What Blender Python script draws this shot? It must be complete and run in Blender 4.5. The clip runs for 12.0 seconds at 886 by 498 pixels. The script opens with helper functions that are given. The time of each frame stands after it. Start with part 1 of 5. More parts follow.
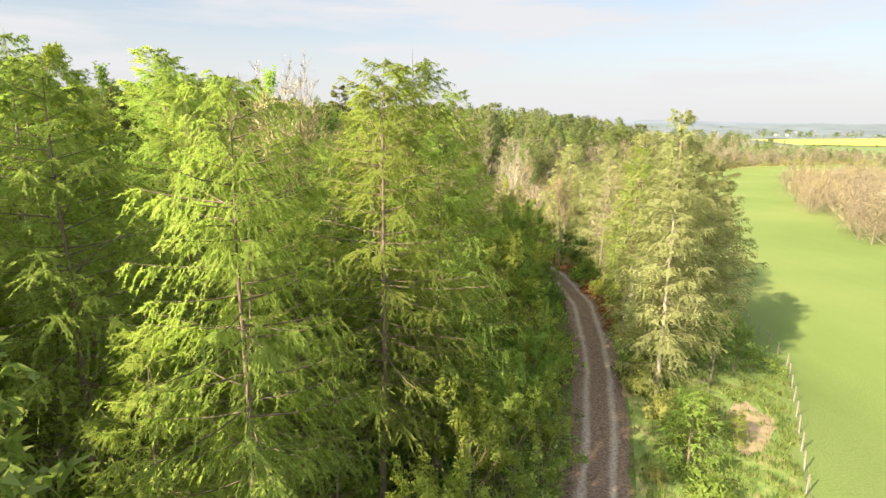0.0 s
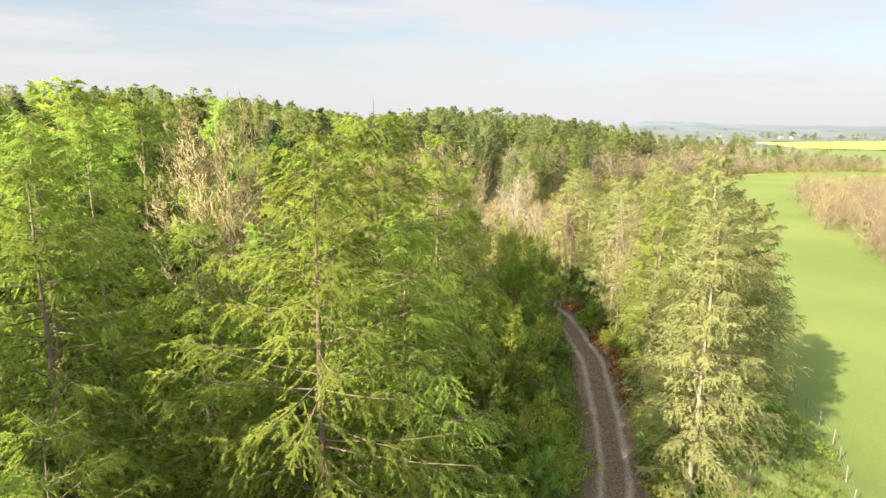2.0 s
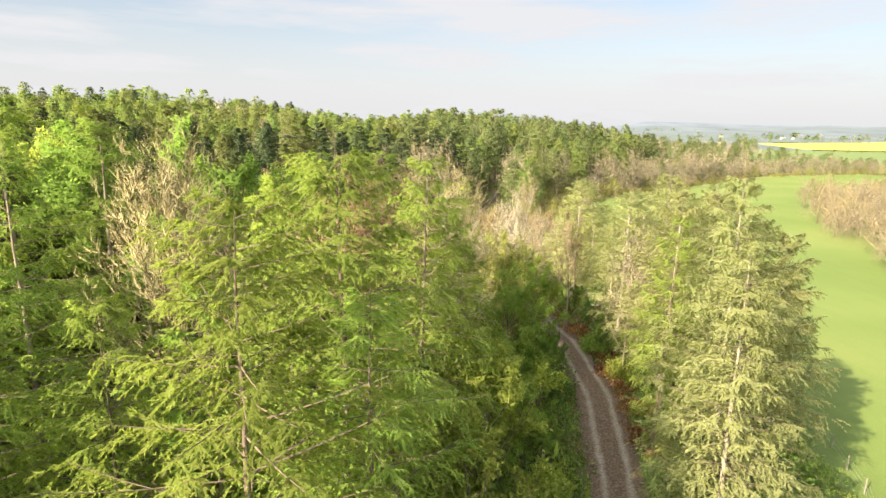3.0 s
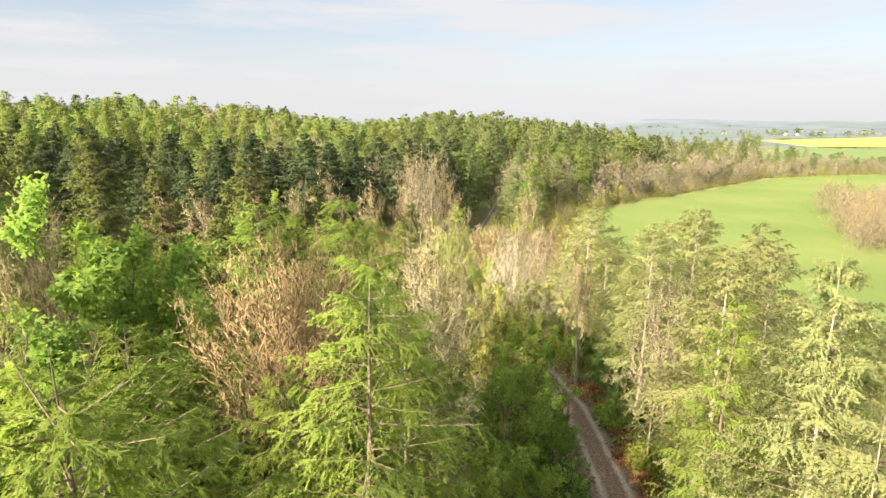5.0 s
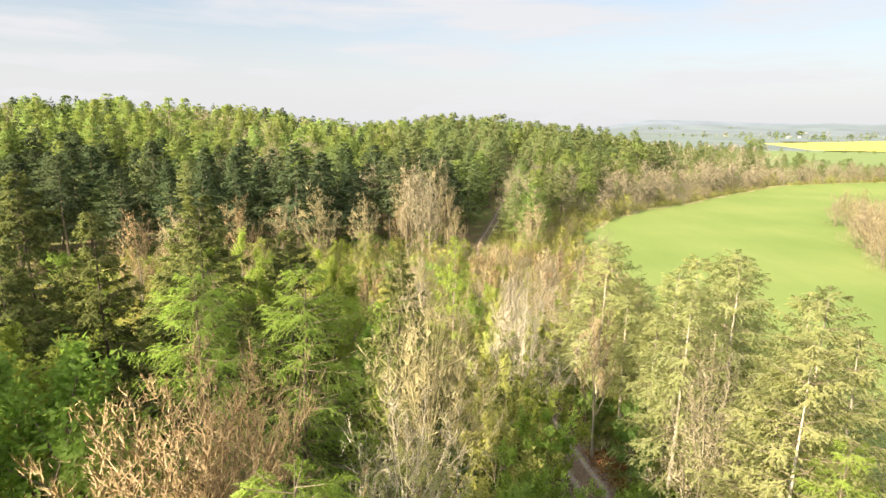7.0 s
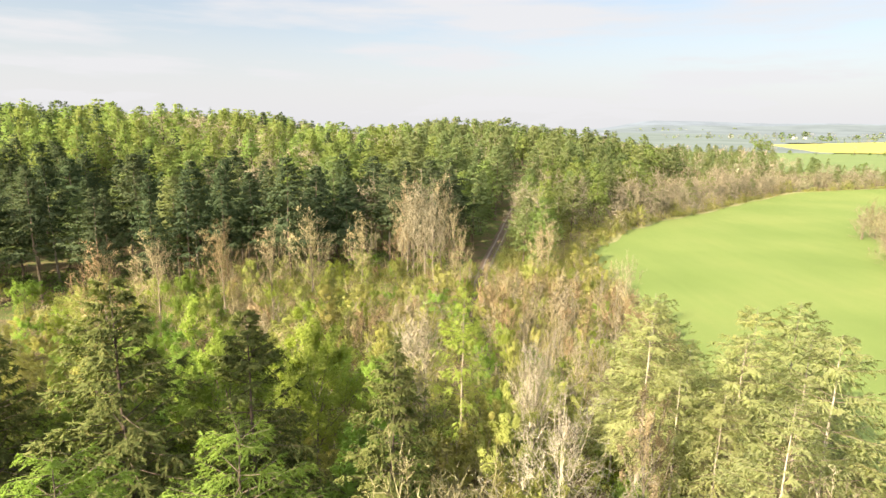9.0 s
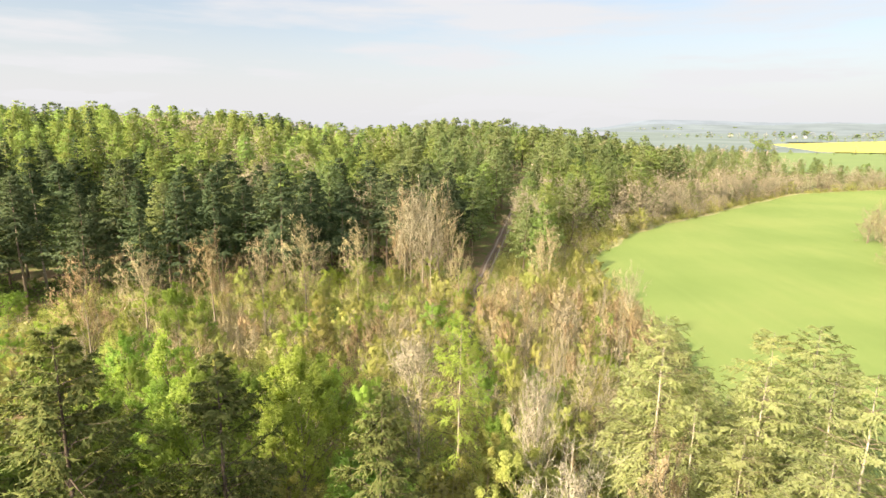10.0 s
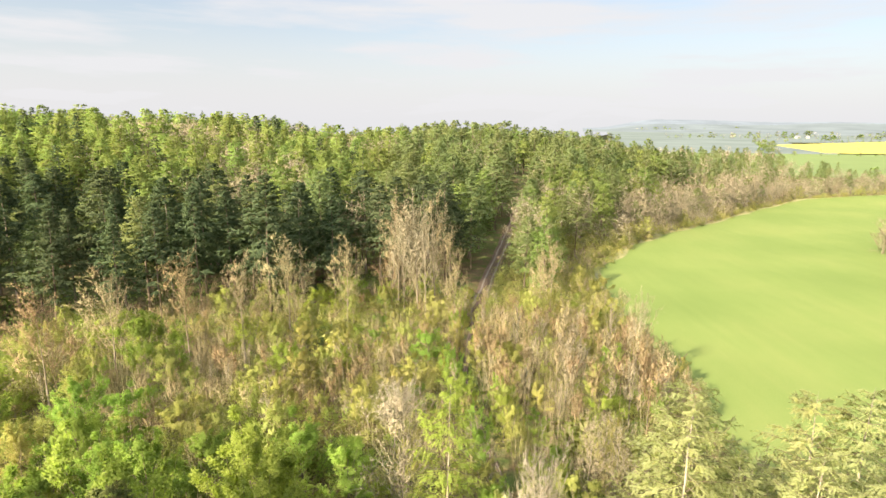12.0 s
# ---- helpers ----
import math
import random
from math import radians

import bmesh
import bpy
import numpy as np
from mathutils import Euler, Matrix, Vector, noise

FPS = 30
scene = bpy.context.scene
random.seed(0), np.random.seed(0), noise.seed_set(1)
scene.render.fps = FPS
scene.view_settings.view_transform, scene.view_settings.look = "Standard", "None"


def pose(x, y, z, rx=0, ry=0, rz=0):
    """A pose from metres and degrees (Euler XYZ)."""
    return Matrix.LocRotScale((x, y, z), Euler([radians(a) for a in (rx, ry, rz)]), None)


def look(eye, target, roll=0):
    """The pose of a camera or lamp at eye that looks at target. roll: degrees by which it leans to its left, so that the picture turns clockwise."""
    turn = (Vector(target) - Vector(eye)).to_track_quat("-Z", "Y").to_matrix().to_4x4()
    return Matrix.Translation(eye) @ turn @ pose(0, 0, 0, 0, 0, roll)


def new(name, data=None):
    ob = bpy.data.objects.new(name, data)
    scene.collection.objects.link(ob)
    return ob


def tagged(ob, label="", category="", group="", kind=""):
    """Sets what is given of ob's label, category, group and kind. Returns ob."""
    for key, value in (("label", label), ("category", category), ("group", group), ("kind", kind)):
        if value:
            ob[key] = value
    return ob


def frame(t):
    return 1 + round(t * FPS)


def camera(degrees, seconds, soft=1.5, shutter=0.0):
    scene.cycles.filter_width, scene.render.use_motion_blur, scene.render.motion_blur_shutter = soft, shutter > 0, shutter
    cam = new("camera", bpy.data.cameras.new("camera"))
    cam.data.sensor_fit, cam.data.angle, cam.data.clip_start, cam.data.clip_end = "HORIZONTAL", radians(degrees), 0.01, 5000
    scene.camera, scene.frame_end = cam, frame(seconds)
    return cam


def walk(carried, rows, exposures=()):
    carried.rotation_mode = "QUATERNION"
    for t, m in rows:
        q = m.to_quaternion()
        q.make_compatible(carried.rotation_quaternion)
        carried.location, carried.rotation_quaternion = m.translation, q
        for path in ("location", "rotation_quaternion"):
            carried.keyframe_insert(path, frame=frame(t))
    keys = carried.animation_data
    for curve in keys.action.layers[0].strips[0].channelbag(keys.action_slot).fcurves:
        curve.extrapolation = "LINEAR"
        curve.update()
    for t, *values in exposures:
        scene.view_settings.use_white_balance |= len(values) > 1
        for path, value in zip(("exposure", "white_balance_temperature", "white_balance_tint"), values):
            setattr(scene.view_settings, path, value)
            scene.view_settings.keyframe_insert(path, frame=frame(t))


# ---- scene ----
import collections

cam = camera(73.7, 12.0, 1.5)
PATH = [
    (0, (0.526, 0.428, 17.826), (0.59, 2.383, 17.406), 1.0),
    (0.5, (0.865, 2.345, 18.462), (0.928, 4.3, 18.045), 1.0),
    (1, (1.142, 4.251, 19.052), (1.204, 6.207, 18.638), 1.0),
    (1.5, (1.461, 6.351, 19.746), (1.52, 8.306, 19.33), 1.1),
    (2, (1.78, 8.492, 20.32), (1.837, 10.447, 19.903), 1.1),
    (2.5, (2.156, 10.703, 20.905), (2.21, 12.658, 20.488), 1.2),
    (3, (2.508, 12.881, 21.428), (2.562, 14.837, 21.01), 1.2),
    (3.5, (2.879, 15.135, 22.058), (2.932, 17.09, 21.64), 1.1),
    (3.7, (2.937, 16.06, 22.172), (2.994, 18.016, 21.761), 0.8),
    (5.3, (4.522, 24.606, 24.052), (4.566, 26.56, 23.631), 0.5),
    (5.5, (4.619, 25.411, 24.219), (4.663, 27.366, 23.8), 0.7),
    (6, (4.802, 27.386, 24.716), (4.846, 29.341, 24.296), 0.8),
    (6.5, (4.852, 29.416, 25.278), (4.897, 31.37, 24.857), 0.9),
    (7, (4.75, 31.459, 25.811), (4.795, 33.414, 25.389), 0.9),
    (7.2, (4.693, 32.318, 25.968), (4.738, 34.274, 25.553), 0.9),
    (8.8, (4.603, 41.116, 27.723), (4.637, 43.07, 27.298), 0.8),
    (9, (4.625, 42.024, 27.875), (4.661, 43.98, 27.455), 0.8),
    (9.5, (4.802, 43.693, 28.31), (4.839, 45.648, 27.889), 0.7),
    (10, (4.988, 45.379, 28.776), (5.025, 47.334, 28.354), 0.7),
    (10.5, (5.166, 47.147, 29.251), (5.203, 49.101, 28.829), 0.8),
    (11, (5.456, 48.805, 29.718), (5.493, 50.759, 29.294), 0.7),
    (11.5, (5.722, 50.567, 30.19), (5.759, 52.521, 29.764), 0.7),
    (12, (6.088, 52.598, 30.532), (6.121, 54.553, 30.108), 0.7),
]
walk(cam, [(t, look(eye, target, roll)) for t, eye, target, roll in PATH])

# ---------------------------------------------------------------- world, sun
SUN_EL, SUN_AZ = radians(30), math.atan2(-0.72, -0.69)      # the sun stands behind the camera's start, to its left
sun_way = Vector((math.sin(SUN_AZ) * math.cos(SUN_EL), math.cos(SUN_AZ) * math.cos(SUN_EL), math.sin(SUN_EL)))
sun = new("sun", bpy.data.lights.new("sun", "SUN"))
sun.data.energy, sun.data.angle, sun.data.color = 4.2, radians(0.6), (1.0, 0.84, 0.6)
sun.matrix_world = look(sun_way * 200, (0, 0, 0))
scene.view_settings.exposure = 2.03

world = bpy.data.worlds.new("sky")
scene.world = world
world.use_nodes = True
wn, wl = world.node_tree.nodes, world.node_tree.links
wn.clear()
w_out, w_bg = wn.new("ShaderNodeOutputWorld"), wn.new("ShaderNodeBackground")
sky = wn.new("ShaderNodeTexSky")
sky.sky_type, sky.sun_disc = "NISHITA", False
sky.sun_elevation, sky.sun_rotation, sky.air_density, sky.dust_density, sky.ozone_density = SUN_EL, SUN_AZ, 1.0, 1.6, 1.0
w_tc, w_map, w_noise, w_ramp, w_mix = (wn.new(n) for n in ("ShaderNodeTexCoord", "ShaderNodeMapping", "ShaderNodeTexNoise", "ShaderNodeValToRGB", "ShaderNodeMix"))
w_map.inputs["Rotation"].default_value = (0, radians(-9), radians(14))
w_map.inputs["Scale"].default_value = (2.2, 1.0, 16.0)
w_noise.inputs["Scale"].default_value, w_noise.inputs["Detail"].default_value, w_noise.inputs["Roughness"].default_value = 1.3, 5, 0.55
w_ramp.color_ramp.elements[0].position, w_ramp.color_ramp.elements[0].color = 0.40, (0.38, 0.38, 0.38, 1)
w_ramp.color_ramp.elements[1].position, w_ramp.color_ramp.elements[1].color = 0.60, (0.95, 0.95, 0.95, 1)
w_mix.data_type = "RGBA"
# the veil of cloud brightens smoothly towards the sun: unseen fill added for the shade
w_dot, w_pos, w_pow, w_gain = (wn.new(n) for n in ("ShaderNodeVectorMath", "ShaderNodeMath", "ShaderNodeMath", "ShaderNodeMath"))
w_dot.operation, w_pos.operation, w_pow.operation, w_gain.operation = "DOT_PRODUCT", "MAXIMUM", "POWER", "MULTIPLY_ADD"
w_dot.inputs[1].default_value, w_pos.inputs[1].default_value, w_pow.inputs[1].default_value = sun_way, 0.0, 2.0
w_gain.inputs[1].default_value, w_gain.inputs[2].default_value = 4.8, 1.0
w_veil = wn.new("ShaderNodeVectorMath")
w_veil.operation, w_veil.inputs[0].default_value = "SCALE", (4.87, 4.83, 4.94)
wl.new(w_tc.outputs["Generated"], w_dot.inputs[0])
wl.new(w_dot.outputs["Value"], w_pos.inputs[0])
wl.new(w_pos.outputs[0], w_pow.inputs[0])
wl.new(w_pow.outputs[0], w_gain.inputs[0])
wl.new(w_gain.outputs[0], w_veil.inputs["Scale"])
wl.new(w_veil.outputs["Vector"], w_mix.inputs["B"])
wl.new(w_tc.outputs["Generated"], w_map.inputs["Vector"])
wl.new(w_map.outputs["Vector"], w_noise.inputs["Vector"])
wl.new(w_noise.outputs["Fac"], w_ramp.inputs["Fac"])
w_sep, w_low, w_max = wn.new("ShaderNodeSeparateXYZ"), wn.new("ShaderNodeMapRange"), wn.new("ShaderNodeMath")
w_low.interpolation_type, w_max.operation = "SMOOTHSTEP", "MAXIMUM"
for k_, v_ in (("From Min", 0.0), ("From Max", 0.2), ("To Min", 0.92), ("To Max", 0.3)):       # thicker veil towards the horizon
    w_low.inputs[k_].default_value = v_
wl.new(w_tc.outputs["Generated"], w_sep.inputs[0])
wl.new(w_sep.outputs["Z"], w_low.inputs["Value"])
wl.new(w_low.outputs["Result"], w_max.inputs[0])
wl.new(w_ramp.outputs["Color"], w_max.inputs[1])
wl.new(w_max.outputs[0], w_mix.inputs["Factor"])
wl.new(sky.outputs["Color"], w_mix.inputs["A"])
wl.new(w_mix.outputs["Result"], w_bg.inputs["Color"])
wl.new(w_bg.outputs["Background"], w_out.inputs["Surface"])
w_bg.inputs["Strength"].default_value = 0.0435


# ---------------------------------------------------------------- materials
def material(name):
    m = bpy.data.materials.new(name)
    m.use_nodes = True
    m.node_tree.nodes.clear()
    return m, m.node_tree.nodes, m.node_tree.links, m.node_tree.nodes.new("ShaderNodeOutputMaterial")


def ramp(nodes, stops):
    r = nodes.new("ShaderNodeValToRGB")
    while len(r.color_ramp.elements) < len(stops):
        r.color_ramp.elements.new(0.5)
    for e, (p, c) in zip(r.color_ramp.elements, stops):
        e.position, e.color = p, (*c, 1)
    return r


def leaf_material(name, stops, through_light=0.35, tree_spread=0.25, hue_spread=0.03):
    """Leaves: a colour for each leaf from the ramp, shifted from tree to tree, with light passing through."""
    m, n, l, out = material(name)
    geo, info = n.new("ShaderNodeNewGeometry"), n.new("ShaderNodeObjectInfo")
    r = ramp(n, stops)
    l.new(geo.outputs["Random Per Island"], r.inputs["Fac"])
    hsv = n.new("ShaderNodeHueSaturation")
    for sock, lo, hi in (("Value", 1 - tree_spread, 1 + tree_spread), ("Hue", 0.5 - hue_spread, 0.5 + hue_spread * 0.6)):
        mr = n.new("ShaderNodeMapRange")
        mr.inputs["To Min"].default_value, mr.inputs["To Max"].default_value = lo, hi
        if sock == "Hue":
            frac = n.new("ShaderNodeMath")
            frac.operation = "FRACT"
            mul = n.new("ShaderNodeMath")
            mul.operation, mul.inputs[1].default_value = "MULTIPLY", 7.31
            l.new(info.outputs["Random"], mul.inputs[0])
            l.new(mul.outputs[0], frac.inputs[0])
            l.new(frac.outputs[0], mr.inputs["Value"])
        else:
            l.new(info.outputs["Random"], mr.inputs["Value"])
        l.new(mr.outputs["Result"], hsv.inputs[sock])
    l.new(r.outputs["Color"], hsv.inputs["Color"])
    dif, tra, mix = n.new("ShaderNodeBsdfDiffuse"), n.new("ShaderNodeBsdfTranslucent"), n.new("ShaderNodeMixShader")
    warm = n.new("ShaderNodeMix")
    warm.data_type, warm.blend_type = "RGBA", "MULTIPLY"
    warm.inputs["Factor"].default_value, warm.inputs["B"].default_value = 1.0, (1.0, 1.08, 0.66, 1)
    l.new(hsv.outputs["Color"], dif.inputs["Color"])
    l.new(hsv.outputs["Color"], warm.inputs["A"])
    l.new(warm.outputs["Result"], tra.inputs["Color"])
    mix.inputs["Fac"].default_value = through_light
    l.new(dif.outputs[0], mix.inputs[1])
    l.new(tra.outputs[0], mix.inputs[2])
    l.new(mix.outputs[0], out.inputs["Surface"])
    return m


def rough_material(name, stops, scale=4.0, stretch=(1, 1, 1), roughness=0.9, bump=0.3, spread=0.0):
    """A matt surface with colour variation at two scales and fine relief; coordinates in metres."""
    m, n, l, out = material(name)
    tc, mp = n.new("ShaderNodeTexCoord"), n.new("ShaderNodeMapping")
    mp.inputs["Scale"].default_value = stretch
    l.new(tc.outputs["Object"], mp.inputs["Vector"])
    big, small = n.new("ShaderNodeTexNoise"), n.new("ShaderNodeTexNoise")
    big.inputs["Scale"].default_value, big.inputs["Detail"].default_value = scale * 0.12, 4
    small.inputs["Scale"].default_value, small.inputs["Detail"].default_value = scale, 8
    small.inputs["Roughness"].default_value = 0.7
    add = n.new("ShaderNodeMix")
    add.data_type = "FLOAT"
    add.inputs["Factor"].default_value = 0.5
    for t_, s_ in ((big, "A"), (small, "B")):
        l.new(mp.outputs["Vector"], t_.inputs["Vector"])
        l.new(t_.outputs["Fac"], add.inputs[s_])
    r = ramp(n, stops)
    l.new(add.outputs["Result"], r.inputs["Fac"])
    b = n.new("ShaderNodeBsdfPrincipled")
    b.inputs["Roughness"].default_value = roughness
    b.inputs["Specular IOR Level"].default_value = 0.15
    colour = r.outputs["Color"]
    if spread:
        info, hsv, mr = n.new("ShaderNodeObjectInfo"), n.new("ShaderNodeHueSaturation"), n.new("ShaderNodeMapRange")
        mr.inputs["To Min"].default_value, mr.inputs["To Max"].default_value = 1 - spread, 1 + spread
        l.new(info.outputs["Random"], mr.inputs["Value"])
        l.new(mr.outputs["Result"], hsv.inputs["Value"])
        l.new(colour, hsv.inputs["Color"])
        colour = hsv.outputs["Color"]
    l.new(colour, b.inputs["Base Color"])
    bp = n.new("ShaderNodeBump")
    bp.inputs["Strength"].default_value, bp.inputs["Distance"].default_value = bump, 0.05
    l.new(small.outputs["Fac"], bp.inputs["Height"])
    l.new(bp.outputs["Normal"], b.inputs["Normal"])
    l.new(b.outputs[0], out.inputs["Surface"])
    return m


M_LARCH = leaf_material("larch_needles", [(0.0, (0.30, 0.24, 0.11)), (0.08, (0.28, 0.36, 0.085)), (0.5, (0.32, 0.42, 0.10)), (1.0, (0.38, 0.47, 0.13))], 0.62, 0.18, 0.02)
# Needles of a paler green, washed out further for glare and haze.
M_LARCH_PALE = leaf_material("pale_larch_needles", [(0.0, (0.30, 0.245, 0.125)), (0.1, (0.40, 0.43, 0.20)), (0.5, (0.455, 0.475, 0.235)), (1.0, (0.505, 0.52, 0.275))], 0.64, 0.12, 0.015)
M_SPRUCE = leaf_material("spruce_needles", [(0.0, (0.101, 0.084, 0.0448)), (0.08, (0.0672, 0.0952, 0.0504)), (0.6, (0.0952, 0.129, 0.0672)), (1.0, (0.134, 0.168, 0.084))], 0.3, 0.18, 0.02)
M_SPRUCE_NEAR = leaf_material("olive_spruce_needles", [(0.0, (0.143, 0.11, 0.0495)), (0.1, (0.121, 0.149, 0.0495)), (0.6, (0.154, 0.187, 0.066)), (1.0, (0.242, 0.253, 0.0935))], 0.35, 0.15, 0.01)
# Pine green lightened, partly to stand in for haze over the far wood.
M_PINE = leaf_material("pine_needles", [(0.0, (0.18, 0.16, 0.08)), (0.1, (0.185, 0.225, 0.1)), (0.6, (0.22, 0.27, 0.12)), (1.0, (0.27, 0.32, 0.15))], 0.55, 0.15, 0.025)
M_GREEN = leaf_material("fresh_leaves", [(0.0, (0.22, 0.30, 0.07)), (0.5, (0.29, 0.39, 0.09)), (1.0, (0.36, 0.46, 0.125))], 0.62, 0.22, 0.03)
M_YELLOW = leaf_material("opening_leaves", [(0.0, (0.28, 0.275, 0.09)), (0.5, (0.35, 0.365, 0.11)), (1.0, (0.42, 0.43, 0.145))], 0.45, 0.2, 0.03)
M_IVY = leaf_material("ivy_leaves", [(0.0, (0.127, 0.196, 0.0575)), (0.6, (0.207, 0.299, 0.0862)), (1.0, (0.287, 0.391, 0.121))], 0.58, 0.25, 0.02)
M_RUST = leaf_material("dead_leaves", [(0.0, (0.16, 0.08, 0.035)), (0.6, (0.28, 0.15, 0.07)), (1.0, (0.38, 0.25, 0.12))], 0.3, 0.2, 0.02)
M_OAK = leaf_material("withered_oak_leaves", [(0.0, (0.27, 0.21, 0.115)), (0.6, (0.37, 0.30, 0.175)), (1.0, (0.46, 0.385, 0.24))], 0.3, 0.15, 0.01)
M_LARCH_FAR = leaf_material("hill_larch_needles", [(0.0, (0.22, 0.19, 0.09)), (0.1, (0.21, 0.275, 0.085)), (0.6, (0.25, 0.32, 0.105)), (1.0, (0.30, 0.365, 0.135))], 0.55, 0.22, 0.025)
M_TWIG = leaf_material("bare_twigs", [(0.0, (0.27, 0.221, 0.117)), (0.5, (0.378, 0.324, 0.18)), (1.0, (0.477, 0.419, 0.252))], 0.0, 0.2, 0.015)
M_BUDS = leaf_material("reddish_buds", [(0.0, (0.25, 0.18, 0.095)), (0.5, (0.36, 0.27, 0.15)), (1.0, (0.46, 0.365, 0.215))], 0.1, 0.15, 0.012)
M_PALE = leaf_material("pale_twigs", [(0.0, (0.273, 0.233, 0.145)), (0.5, (0.37, 0.326, 0.216)), (1.0, (0.458, 0.409, 0.286))], 0.0, 0.12, 0.01)
M_SCRUB = leaf_material("scrub_twigs", [(0.0, (0.20, 0.165, 0.105)), (0.5, (0.29, 0.24, 0.16)), (1.0, (0.37, 0.315, 0.22))], 0.0, 0.15, 0.012)
M_WHITISH = leaf_material("whitish_twigs", [(0.0, (0.34, 0.295, 0.205)), (0.5, (0.45, 0.40, 0.295)), (1.0, (0.56, 0.51, 0.395))], 0.0, 0.06, 0.008)
M_GRASS = leaf_material("grass_blades", [(0.0, (0.30, 0.25, 0.13)), (0.25, (0.25, 0.25, 0.09)), (0.4, (0.17, 0.25, 0.06)), (1.0, (0.26, 0.35, 0.09))], 0.3, 0.1, 0.0)
M_BARK = rough_material("larch_bark", [(0.3, (0.10, 0.075, 0.052)), (0.7, (0.25, 0.20, 0.145))], 9, (1, 1, 0.25), 0.9, 0.6, spread=0.2)
M_PALEBARK = rough_material("pale_larch_bark", [(0.3, (0.27, 0.23, 0.18)), (0.7, (0.50, 0.44, 0.36))], 9, (1, 1, 0.3), 0.85, 0.5, spread=0.15)
M_DARKBARK = rough_material("spruce_bark", [(0.3, (0.06, 0.045, 0.035)), (0.7, (0.15, 0.115, 0.09))], 9, (1, 1, 0.3), 0.9, 0.5, spread=0.2)
M_VERGE = rough_material("dry_verge", [(0.40, (0.11, 0.17, 0.045)), (0.53, (0.17, 0.23, 0.065)), (0.60, (0.28, 0.24, 0.12)), (0.70, (0.44, 0.31, 0.21))], 1.6, (1, 1, 1), 0.95, 0.5)
M_SOIL = rough_material("bare_soil", [(0.36, (0.17, 0.19, 0.07)), (0.48, (0.28, 0.22, 0.13)), (0.64, (0.40, 0.29, 0.20))], 2.2, (1, 1, 1), 0.95, 0.5)
M_DRY = rough_material("dry_grass", [(0.36, (0.17, 0.19, 0.07)), (0.5, (0.26, 0.25, 0.12)), (0.66, (0.36, 0.33, 0.20))], 1.4, (1, 1, 1), 0.95, 0.5)
M_GREYBARK = rough_material("grey_bark", [(0.3, (0.17, 0.14, 0.10)), (0.7, (0.34, 0.29, 0.22))], 9, (1, 1, 0.3), 0.85, 0.5, spread=0.2)
M_POST = rough_material("weathered_post", [(0.3, (0.16, 0.14, 0.11)), (0.7, (0.30, 0.27, 0.22))], 14, (1, 1, 0.2), 0.85, 0.4)
M_RAPE = rough_material("rape_flowers", [(0.3, (0.37, 0.34, 0.07)), (0.7, (0.47, 0.44, 0.11))], 0.6, (1, 1, 1), 0.9, 0.5)
M_PASTURE = rough_material("far_pasture", [(0.3, (0.125, 0.175, 0.065)), (0.7, (0.165, 0.215, 0.08))], 0.1, (1, 1, 1), 0.9, 0.3)
M_TILLAGE = rough_material("far_tillage", [(0.3, (0.20, 0.20, 0.12)), (0.7, (0.26, 0.25, 0.16))], 0.08, (1, 1, 1), 0.9, 0.3)
M_WALL = rough_material("whitewashed_wall", [(0.3, (0.34, 0.33, 0.3)), (0.7, (0.42, 0.41, 0.38))], 1.0, (1, 1, 1), 0.9, 0.2)
M_SLATE = rough_material("roof_slate", [(0.3, (0.2, 0.2, 0.21)), (0.7, (0.3, 0.3, 0.31))], 2.0, (1, 1, 1), 0.8, 0.3)
M_WIRE = rough_material("fence_wire", [(0.3, (0.25, 0.25, 0.25)), (0.7, (0.4, 0.4, 0.4))], 20, (1, 1, 1), 0.5, 0.1)


